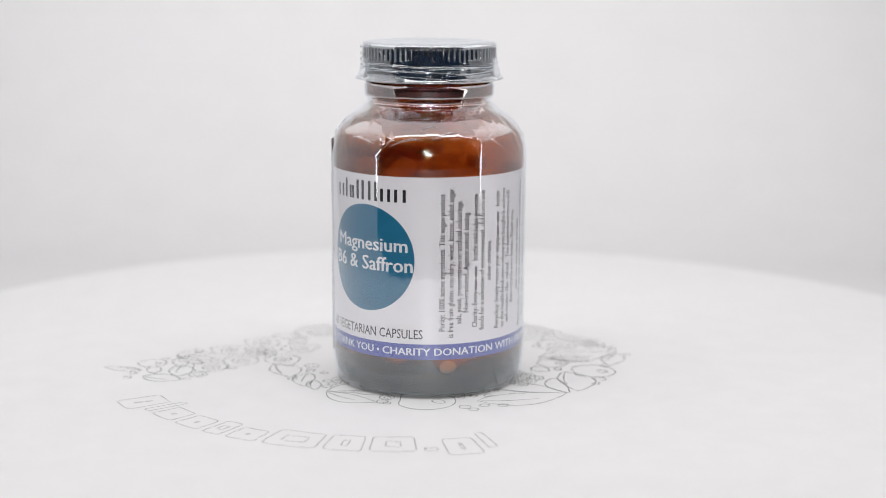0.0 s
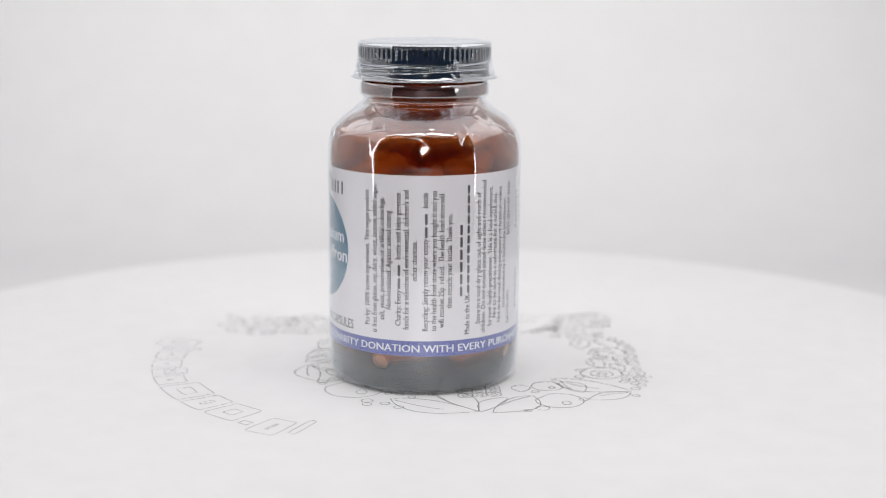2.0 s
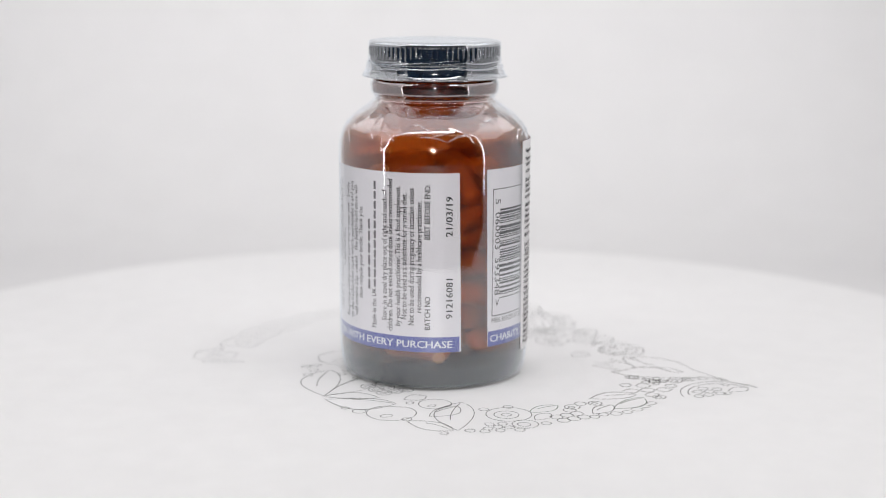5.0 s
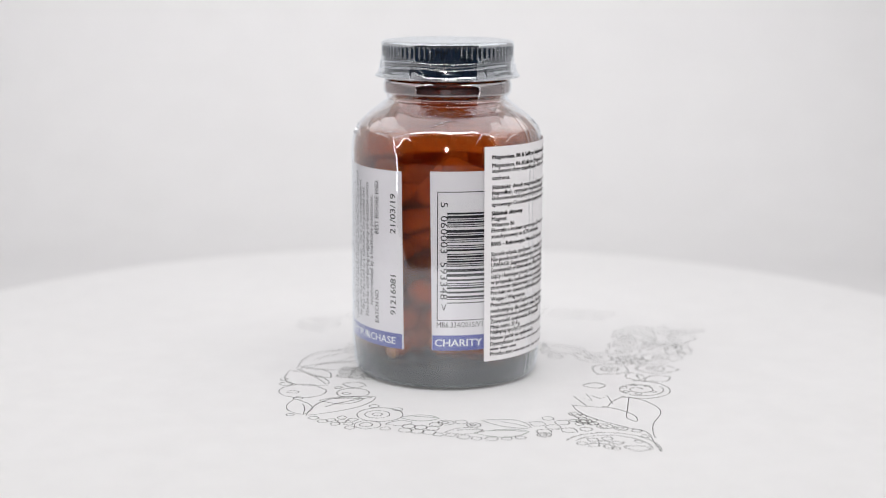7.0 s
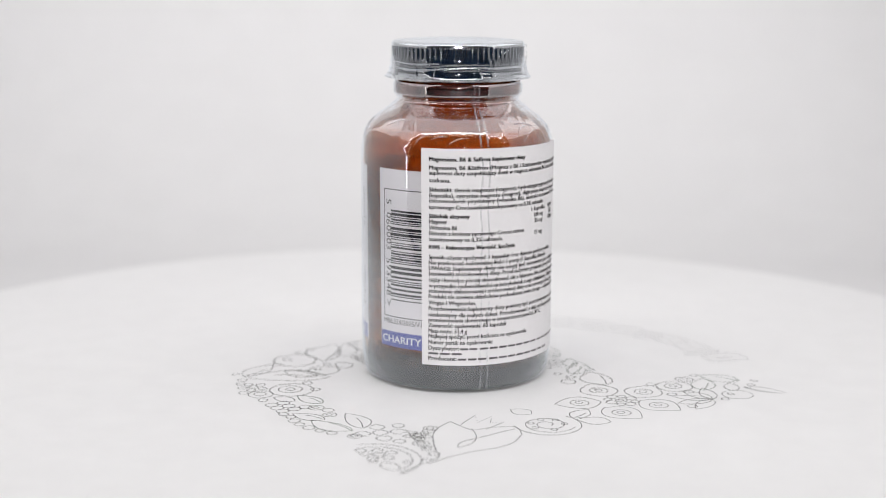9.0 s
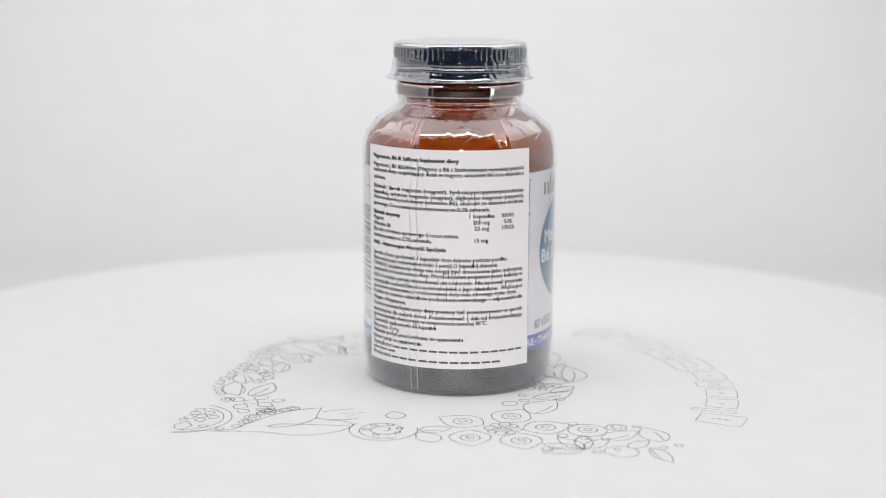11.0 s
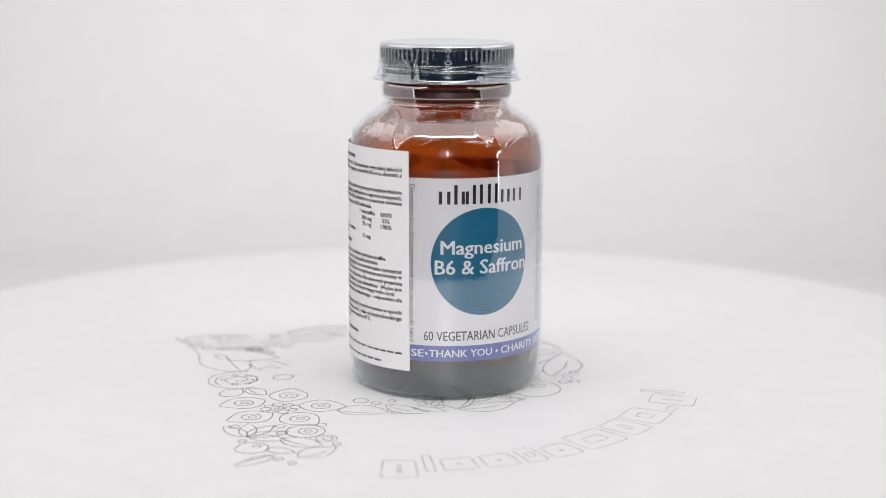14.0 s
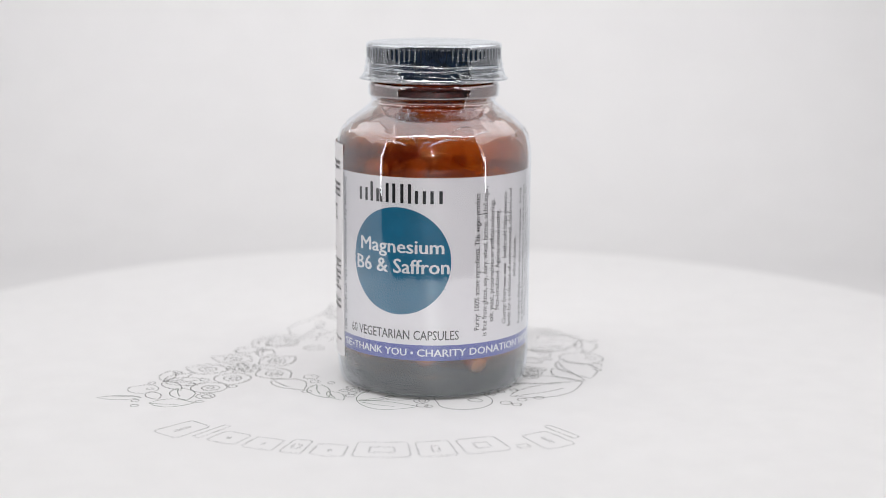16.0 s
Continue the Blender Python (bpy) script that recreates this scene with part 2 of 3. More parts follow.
    box(bm, -0.6, 0.6, -0.9, 0.55, FLOOR_Z - 0.045, FLOOR_Z - 0.0065)
    tagged(part("table", bm, M_ROOM, None), "dark table top under the photo box", "table")


# ---- the turntable with its printed line drawing ----
INK_W = 0.00021


def stroke(bm, pts, closed=False, width=INK_W, z=0.00006):
    """A printed line: a flat ribbon along points of the plane."""
    n = len(pts)
    pairs = []
    for i, p in enumerate(pts):
        a = pts[(i - 1) % n] if closed or i else p
        b = pts[(i + 1) % n] if closed or i < n - 1 else p
        d = Vector((b[0] - a[0], b[1] - a[1]))
        d = d.normalized() if d.length > 1e-9 else Vector((1, 0))
        s = Vector((-d.y, d.x)) * width / 2
        pairs.append((bm.verts.new((p[0] + s.x, p[1] + s.y, z)), bm.verts.new((p[0] - s.x, p[1] - s.y, z))))
    for i in range(n if closed else n - 1):
        (a, b), (c, d) = pairs[i], pairs[(i + 1) % n]
        bm.faces.new((a, b, d, c))


def ring_points(x, y, r, n=22, squash=1.0, turn=0.0):
    ca, sa = math.cos(turn), math.sin(turn)
    out = []
    for i in range(n):
        a = 2 * math.pi * i / n
        u, v = r * math.cos(a), r * squash * math.sin(a)
        out.append((x + u * ca - v * sa, y + u * sa + v * ca))
    return out


def leaf_points(x0, y0, x1, y1, width, bend=0.0, n=12):
    """A leaf outline from its stalk to its tip."""
    d = Vector((x1 - x0, y1 - y0))
    s = Vector((-d.y, d.x)).normalized()
    left, right = [], []
    for i in range(n + 1):
        t = i / n
        w = width / 2 * math.sin(math.pi * t ** 0.85) ** 0.9 if 0 < t < 1 else 0.0
        mid = Vector((x0, y0)) + d * t + s * bend * math.sin(math.pi * t)
        left.append(tuple(mid + s * w))
        right.append(tuple(mid - s * w))
    return left + right[-2:0:-1]


# the drawing's own sheet: units of 0.29 mm, x to the right and y down, laid on the table turned by about 135 degrees
SHEET = 0.0002897
SHEET_ORIGIN = (-0.0108, 0.0990)
DOWN, RIGHT = (-0.706, -0.708), (0.708, -0.706)


def on_table(p):
    u, v = (p[0] - 75) * SHEET, (p[1] - 80) * SHEET
    return (SHEET_ORIGIN[0] + u * RIGHT[0] + v * DOWN[0], SHEET_ORIGIN[1] + u * RIGHT[1] + v * DOWN[1])


def flowing(points, n=6):
    """A smooth line through a few points."""
    ends = [points[0]] + points + [points[-1]]
    out = []
    for a, b, c, d in zip(ends, ends[1:], ends[2:], ends[3:]):
        for k in range(n):
            t = k / n
            out.append(tuple(0.5 * (2 * q + (r - p) * t + (2 * p - 5 * q + 4 * r - s) * t * t + (3 * q - p - 3 * r + s) * t ** 3) for p, q, r, s in zip(a, b, c, d)))
    return out + [points[-1]]


def drawn(name, lines, parent, mat=None, width=INK_W):
    bm = bmesh.new()
    for pts, closed in lines:
        stroke(bm, [on_table(p) for p in pts], closed, width)
    return part(name, bm, mat or M_INK, parent)


def leaf_drawn(parent, x0, y0, x1, y1, w, vein=True, bend=0.0, mat=None):
    lines = [(leaf_points(x0, y0, x1, y1, w, bend), True)]
    if vein:
        dx, dy = x1 - x0, y1 - y0
        lines.append(([(x0 + dx * t - dy * 0.10 * math.sin(3.0 * t), y0 + dy * t + dx * 0.10 * math.sin(3.0 * t)) for t in (0.05, 0.2, 0.35, 0.5, 0.65)], False))
    return drawn("leaf_outline", lines, parent, mat)


def eye_leaf(parent, x, y, a, r=23):
    ca, sa = math.cos(radians(a)), math.sin(radians(a))
    lines = [(leaf_points(x - r * ca, y - r * sa, x + r * 1.15 * ca, y + r * 1.15 * sa, r * 1.75), True),
             (ring_points(x, y, r * 0.42, 16), True), (ring_points(x + 1, y, r * 0.17, 10), True)]
    drawn("petal_outline", lines, parent)


def berry(parent, x, y, r, core=0.0):
    lines = [(ring_points(x, y, r, 24 if r > 10 else 14), True)]
    if core:
        lines.append((ring_points(x + r * 0.12, y, r * core, 14), True))
        if r > 16:
            lines.append((ring_points(x + r * 0.12, y, r * core * 0.4, 10), True))
    drawn("circle_outline", lines, parent)


def apple(parent, x, y, r, a):
    pts = []
    for i in range(30):
        t = 2 * math.pi * i / 30
        rr = r * (1.0 - 0.16 * math.exp(-((t - math.pi) / 0.35) ** 2))
        pts.append((x + rr * math.cos(t + a), y + rr * math.sin(t + a)))
    drawn("fruit_outline", [(pts, True), (ring_points(x + r * 0.35, y - r * 0.25, r * 0.26, 12, 0.7), True)], parent)


def flower(parent, x, y, r, n, turn=0.0):
    lines = [(ring_points(x, y, r * 0.28, 10), True)]
    for k in range(n):
        a = turn + 2 * math.pi * k / n
        lines.append((leaf_points(x + r * 0.34 * math.cos(a), y + r * 0.34 * math.sin(a), x + r * math.cos(a), y + r * math.sin(a), r * 0.55, n=6), True))
    drawn("flower_outline", lines, parent)


def star_leaf(parent, x, y, r, a):
    lines = []
    for k in (-2, -1, 0, 1, 2):
        b = a + k * 0.62
        lines.append((leaf_points(x, y, x + r * math.cos(b), y + r * math.sin(b), r * 0.42, n=6), True))
    drawn("sprig_outline", lines, parent)


def spiral(parent, x, y, r):
    pts = [(x + r * (1 - 0.86 * t) * math.cos(t * 13.0 + 2.4), y + r * (1 - 0.86 * t) * math.sin(t * 13.0 + 2.4)) for t in [k / 60 for k in range(61)]]
    outer = [(x + (r + 6) * math.cos(a), y + (r + 6) * math.sin(a)) for a in [1.2 + 0.12 * k for k in range(34)]]
    drawn("spiral_outline", [(pts, False), (outer, False)], parent)
    for a in (0.2, 1.1, 2.0, 3.4, 4.6, 5.5):
        berry(parent, x + r * 0.62 * math.cos(a), y + r * 0.62 * math.sin(a), 3.2)


def turntable():
    root = new("turntable")
    tagged(root, "round white turntable top printed with a leafy line drawing", "turntable")
    bm = bmesh.new()
    prof = rounded([(0.0, 0.0), (0.2070, 0.0), (0.2070, FLOOR_Z + 0.0002), (0.0, FLOOR_Z + 0.0002)], 0.002, 4)
    lathe(bm, prof, 160)
    bmesh.ops.remove_doubles(bm, verts=bm.verts[:], dist=1e-6)
    part("disc", bm, M_DISC, root, smooth=False)

    # head of the stem: a pointed corner with two curved bands and a small flower
    drawn("corner_outline", [([(122 + 46 * math.cos(a), 78 + 46 * math.sin(a)) for a in [0.25 + 0.13 * k for k in range(23)]], False),
                             ([(122 + 38 * math.cos(a), 78 + 38 * math.sin(a)) for a in [0.35 + 0.13 * k for k in range(21)]], False)], root)
    flower(root, 131, 92, 19, 5, 0.4)
    leaf_drawn(root, 86, 84, 112, 84, 16, False)
    for x, y, r in ((100, 104, 4), (151, 84, 5), (118, 78, 4), (96, 122, 4), (106, 136, 5), (122, 140, 7), (138, 142, 8), (150, 148, 5), (160, 152, 8), (166, 168, 6), (154, 128, 6), (196, 152, 6), (190, 100, 7), (172, 174, 7)):
        berry(root, x, y, r, 0.5 if r > 6 else 0.0)
    flower(root, 160, 152, 15, 5)
    flower(root, 186, 126, 27, 4, 0.35)
    # a tulip head with a folded lip and a small crown of points
    tulip = [flowing([(180, 202), (170, 182), (152, 164), (119, 145), (96, 134), (86, 106), (76, 80)]),
             flowing([(111, 239), (95, 218), (90, 196), (93, 166), (91, 140), (86, 118)]),
             flowing([(180, 202), (162, 203), (146, 206), (143, 226), (132, 246), (111, 239)]),
             flowing([(150, 207), (130, 199), (114, 184), (110, 166), (121, 176), (124, 204), (128, 243)]),
             [(167, 206), (184, 234), (163, 223), (173, 247), (156, 233), (151, 246), (141, 218)]]
    drawn("tulip_outline", [(line, False) for line in tulip], root)
    spiral(root, 122, 278, 27)
    leaf_drawn(root, 158, 284, 182, 276, 20, False)
    leaf_drawn(root, 96, 336, 120, 312, 24, False)
    leaf_drawn(root, 126, 312, 140, 342, 20, True)
    # the rosette where the bowl joins the stem
    for x, y, a in ((114, 364, 170), (163, 349, -70), (114, 413, 165), (159, 431, 60), (188, 394, 20)):
        eye_leaf(root, x, y, a)
    for k in range(8):
        berry(root, 147 + 15 * math.cos(k * 0.785), 391 + 13 * math.sin(k * 0.785), 4.2 if k % 2 else 5.5)
    berry(root, 147, 391, 6, 0.5)
    # foot of the stem
    star_leaf(root, 100, 474, 42, -0.75)
    berry(root, 157, 472, 19, 0.5)
    berry(root, 172, 499, 10, 0.5)
    apple(root, 99, 508, 16, 0.6)
    leaf_drawn(root, 130, 488, 164, 520, 26, mat=M_INK_GREEN)
    leaf_drawn(root, 136, 546, 176, 524, 28, mat=M_INK_GREEN)
    leaf_drawn(root, 116, 534, 76, 556, 16, True)
    leaf_drawn(root, 112, 514, 136, 532, 16, False)
    for x, y, r in ((93, 440, 5), (136, 450, 5), (176, 456, 5), (134, 472, 5), (94, 486, 4), (178, 518, 4), (118, 546, 4), (128, 560, 4)):
        berry(root, x, y, r)
    # underside of the bowl
    leaf_drawn(root, 200, 414, 250, 432, 34, True, -4)
    berry(root, 231, 387, 8)
    leaf_drawn(root, 252, 408, 288, 446, 24, True, 4, M_INK_GREEN)
    leaf_drawn(root, 276, 424, 306, 446, 16, True, 0, M_INK_GREEN)
    flower(root, 298, 408, 17, 5)
    leaf_drawn(root, 318, 440, 350, 378, 34, True, -5, M_INK_GREEN)
    leaf_drawn(root, 320, 442, 384, 430, 28, True, 6, M_INK_GREEN)
    leaf_drawn(root, 336, 420, 372, 400, 18, False)
    apple(root, 415, 390, 31, -0.7)
    for x, y, r in ((256, 436, 5), (262, 396, 4), (304, 428, 5), (378, 410, 8), (373, 389, 9), (386, 424, 6), (393, 424, 4), (312, 398, 5), (244, 400, 5)):
        berry(root, x, y, r, 0.45 if r > 7 else 0.0)
    # right side of the bowl
    star_leaf(root, 378, 372, 24, -1.2)
    flower(root, 402, 338, 18, 5, 0.2)
    flower(root, 424, 350, 14, 5, 0.5)
    leaf_drawn(root, 452, 352, 498, 264, 42, True, 7)
    leaf_drawn(root, 416, 309, 496, 264, 32, True, -6)
    leaf_drawn(root, 444, 204, 502, 250, 40, True, -7)
    leaf_drawn(root, 450, 232, 500, 262, 22, False, 5)
    for k in range(9):
        berry(root, 412 + 13 * (k % 3) + (k // 3) * 2, 244 + 15 * (k // 3), 8.0, 0.4)
    leaf_drawn(root, 404, 214, 430, 214, 20, False)
    apple(root, 409, 185, 17, 1.2)
    apple(root, 462, 178, 25, -0.9)
    for x, y, r in ((430, 200, 4), (488, 198, 7), (496, 214, 4), (434, 320, 4), (446, 330, 4), (440, 310, 3), (458, 376, 6), (468, 358, 5), (481, 344, 5), (470, 376, 5), (395, 352, 5), (424, 326, 4), (437, 342, 4), (412, 288, 5), (404, 300, 4)):
        berry(root, x, y, r)
    # top of the bowl
    leaf_drawn(root, 434, 100, 460, 148, 26)
    leaf_drawn(root, 382, 178, 430, 98, 40, True, 6)
    leaf_drawn(root, 392, 168, 434, 150, 26, True, -3)
    berry(root, 360, 120, 23, 0.55)
    berry(root, 362, 85, 13, 0.5)
    flower(root, 390, 90, 17, 5)
    leaf_drawn(root, 206, 106, 256, 88, 24, True, -4, mat=M_INK_GREEN)
    leaf_drawn(root, 206, 118, 258, 128, 24, True, 4)
    leaf_drawn(root, 250, 100, 284, 82, 20)
    leaf_drawn(root, 300, 124, 338, 116, 20, mat=M_INK_GREEN)
    for k in range(7):
        berry(root, 298 + 12 * (k % 3), 78 + 13 * (k // 3), 6.5)
    leaf_drawn(root, 322, 104, 346, 92, 16, False)
    for x, y, r in ((210, 86, 5), (222, 80, 5), (236, 75, 6), (250, 72, 5), (263, 73, 6), (276, 76, 5), (288, 74, 5), (262, 112, 7), (276, 118, 6), (290, 112, 8), (342, 78, 5), (376, 72, 5), (408, 84, 5), (420, 92, 5), (348, 142, 5), (374, 146, 5), (458, 152, 5), (446, 96, 4)):
        berry(root, x, y, r, 0.4 if r > 6 else 0.0)

    # the line of block signs curving along the rim, outlined
    cx, cy = -0.01388, 0.00831
    widths = (1.0, 0.42, 1.0, 1.0, 0.72, 1.0, 1.55, 1.1, 1.3, 0.5, 1.0, 0.42)
    tops = (0.0800, 0.0765, 0.0800, 0.0800, 0.0782, 0.0800, 0.0768, 0.0768, 0.0768, 0.0866, 0.0800, 0.0765)
    feet = (0.0934, 0.0893, 0.0893, 0.0893, 0.0893, 0.0893, 0.0893, 0.0893, 0.0893, 0.0893, 0.0934, 0.0893)
    at = -152.5
    unit = 82.5 / sum(widths)
    for w, top, foot in zip(widths, tops, feet):
        a0, a1 = at + unit * 0.10, at + unit * (w - 0.10)
        at += unit * w
        lines = []
        inner = w > 0.6
        for inset in ((0.0, 0.0040) if inner else (0.0,)):
            da = math.degrees(inset / 0.084)
            p = [(top + inset, a0 + da), (top + inset, a1 - da), (foot - inset, a1 - da), (foot - inset, a0 + da)]
            outline = []
            for (ra, aa), (rb, ab) in zip(p, p[1:] + p[:1]):
                for k in range(6):
                    t = (k + 0.5) / 6
                    r_, a_ = ra + (rb - ra) * t, radians(aa + (ab - aa) * t)
                    outline.append((cx + r_ * math.cos(a_), cy + r_ * math.sin(a_)))
            lines.append(outline)
        bm = bmesh.new()
        for o in lines:
            stroke(bm, o, True, INK_W * 0.75)
        part("sign_outline", bm, M_INK, root)
    return root


# ---- the bottle ----
def wrap(u, v, radius):
    """A point of a label, by degrees round the bottle and height, on the cylinder."""
    a, v = radians(u), v * 0.998 - 0.0007 + 0.0005 * min(1.0, max(0.0, (-200.0 - u) / 60.0))      # one end sits a little higher
    return (radius * math.cos(a), radius * math.sin(a), v)


def sheet(name, mat, parent, u0, u1, v0, v1, radius, thick=0.00008, label="", du=2.0, slant=0.0):
    """A curved piece of paper or print, with thickness."""
    n = max(2, int(abs(u1 - u0) / du))
    bm = bmesh.new()
    cols = []
    for i in range(n + 1):
        t = i / n
        u = u0 + (u1 - u0) * t
        cols.append([bm.verts.new(wrap(u + s, v, r)) for v, r, s in ((v0, radius, slant), (v1, radius, 0), (v1, radius - thick, 0), (v0, radius - thick, slant))])
    for p, q in zip(cols, cols[1:]):
        for k in range(4):
            j = (k + 1) % 4
            bm.faces.new((p[k], q[k], q[j], p[j]))
    bm.faces.new(cols[0])
    bm.faces.new(cols[-1][::-1])
    bmesh.ops.recalc_face_normals(bm, faces=bm.faces[:])
    return part(name, bm, mat, parent, label)


TYPE = bpy.data.curves.new("type", "FONT")
TYPE.resolution_u = 2
TYPE_OB = bpy.data.objects.new("type", TYPE)


def glyphs(body):
    """The filled outlines of a line of type, at size 1: points and faces, and its width."""
    TYPE.body = body
    me = bpy.data.meshes.new_from_object(TYPE_OB)
    pts = [(v.co.x, v.co.y) for v in me.vertices]
    faces = [tuple(p.vertices) for p in me.polygons]
    bpy.data.meshes.remove(me)
    return pts, faces


def type_line(parent, body, u, v, length, height, radius, mat, way="across", bold=0.0, name="text_line", centre=False):
    """A line of type on the bottle. u: degrees, v: height of its start; length in metres; height: of its capitals.
    way: across, up (read upwards) or down. Parts between bars | are shown as plain bars."""
    pieces, x = [], 0.0
    for k, s in enumerate(body.split("|")):
        if not s:
            continue
        if k % 2:
            w = 0.52 * len(s)
            for i in range(max(1, len(s) // 3)):      # short plain bars, one for each unreadable word
                n = max(1, len(s) // 3)
                x0_, x1_ = x + w * i / n, x + w * (i + 0.8) / n
                pieces.append(([(x0_, 0.05), (x1_, 0.05), (x1_, 0.36), (x0_, 0.36)], [(0, 1, 2, 3)], 1))
            x += w + 0.22
        else:
            pts, faces = glyphs(s)
            if pts:
                pieces.append(([(px + x, py) for px, py in pts], faces, 0))
                x = max(p[0] for p in pieces[-1][0]) + 0.22
    lo = min(p[0] for pts, _, _ in pieces for p in pts)
    hi = max(p[0] for pts, _, _ in pieces for p in pts)
    sx, sy = length / (hi - lo), height / 0.69
    bm = bmesh.new()
    shifts = ((0.0, 0.0, 0.0),) if not bold else ((-bold, 0.0, 0.0), (bold, 0.0, 0.000006), (0.0, bold * 0.6, 0.000012))
    for (pts, faces, plain), (mx, my, lift) in [(p, q) for p in pieces for q in shifts]:
        vs = []
        for px, py in pts:
            a, b = (px + mx - lo) * sx, (py + my - (0.23 if centre else 0.0)) * sy
            rad = radius + lift
            if way == "across":
                place = wrap(u + math.degrees(a / radius), v + b, rad)
            elif way == "up":
                place = wrap(u - math.degrees(b / radius), v + a, rad)
            else:
                place = wrap(u + math.degrees(b / radius), v - a, rad)
            vs.append(bm.verts.new(place))
        for f in faces:
            try:
                bm.faces.new([vs[i] for i in f]).material_index = plain
            except ValueError:
                pass
    ob = part(name, bm, mat, parent)
    ob.data.materials.append(M_BAR)
    return ob


def bar(parent, name, u0, u1, v0, v1, radius, mat):
    bm = bmesh.new()
    n = max(1, int(abs(u1 - u0) / 2.5))
    cols = [[bm.verts.new(wrap(u0 + (u1 - u0) * i / n, v, radius)) for v in (v0, v1)] for i in range(n + 1)]
    for p, q in zip(cols, cols[1:]):
        bm.faces.new((p[0], q[0], q[1], p[1]))
    return part(name, bm, mat, parent)


def disc_print(parent, name, u, v, r, radius, mat):
    """A round print bent round the bottle."""
    bm = bmesh.new()
    rings = []
    for k in range(0, 13):
        rr = r * k / 12
        rings.append([bm.verts.new(wrap(u + math.degrees(rr * math.cos(a) / radius), v + rr * math.sin(a), radius)) for a in [2 * math.pi * i / 72 for i in range(72)]])
    for p, q in zip(rings, rings[1:]):
        for i in range(72):
            j = (i + 1) % 72
            bm.faces.new((p[i], q[i], q[j], p[j]))
    bmesh.ops.remove_doubles(bm, verts=bm.verts[:], dist=1e-7)
    return part(name, bm, mat, parent)


def main_label(root):
    """The paper label that wraps round the bottle and leaves a strip of glass bare."""
    R, T = R_LABEL, R_LABEL + 0.00006
    lab = sheet("label", M_PAPER, root, -310.5, 32.0, 0.0129, 0.0676, R, label="white paper label with blue circle and violet band", slant=1.6)
    band = sheet("band", M_BLUE, lab, -308.6, 32.4, 0.0129, 0.0176, R + 0.00005, 0.00004, "violet-blue printed band")
    # name of the maker as plain dark shapes
    shapes = ((-155.3, 6.6, 0), (-146.6, 2.0, 1), (-142.4, 4.2, 0), (-136.0, 2.0, 1), (-131.8, 6.8, 1), (-122.4, 2.0, 1), (-118.4, 6.4, 0), (-109.6, 7.0, 0))
    for u, w, tall in shapes:
        top = 0.0657 if tall else 0.0638
        for u0 in ((u, u + w - 1.9) if w > 4 else (u,)):
            bar(lab, "name_bar", u0, u0 + 1.9, 0.0600, top, T, M_BLACK)
    disc_print(lab, "circle", -128.6, 0.0427, 0.01605, T, M_TEAL)
    T2 = T + 0.00008
    for u, v, length, wide in ((-103.5, 0.0352, 6.0, 0.0012), (-107.0, 0.0338, 5.0, 0.0010), (-101.5, 0.0368, 3.4, 0.0008), (-118.0, 0.0345, 3.0, 0.0007)):
        bm = bmesh.new()
        vs = [bm.verts.new(wrap(u + du * length, v - du * wide + dv * wide, T2 - 0.00004)) for du, dv in ((-0.5, 0.0), (-0.15, -0.35), (0.2, -0.3), (0.5, 0.0), (0.15, 0.35), (-0.2, 0.3))]
        bm.faces.new(vs)
        part("sliver", bm, M_PALE, lab)
    mm = lambda deg: radians(deg) * T
    type_line(lab, "Magnesium", -153.9, 0.0452, mm(52.3), 0.0040, T2, M_WHITE, bold=0.022)
    type_line(lab, "B6 & Saffron", -157.2, 0.0392, mm(58.7), 0.0042, T2, M_WHITE, bold=0.022)
    type_line(lab, "60 VEGETARIAN CAPSULES", -163.6, 0.0192, mm(70.8), 0.0028, T, M_GREY, bold=0.010)
    # band words, white
    TB = R + 0.00012
    for words, u0, u1 in (("CHARITY", -307.2, -279.0), ("SE", -171.0, -163.6), ("THANK YOU", -160.4, -123.2), ("CHARITY DONATION WITH EVERY PURCHASE", -116.9, 28.1)):
        type_line(lab, words, u0, 0.0142, radians(u1 - u0) * TB, 0.0022, TB, M_WHITE, bold=0.022)
    for u in (-162.0, -120.0):
        disc_print(lab, "dot", u, 0.0152, 0.00042, TB, M_WHITE)
    type_line(lab, "Directions: As a food supplement take one capsule twice", -171.2, 0.0656, 0.0472, 0.0017, T, M_GREY, "down", centre=True)

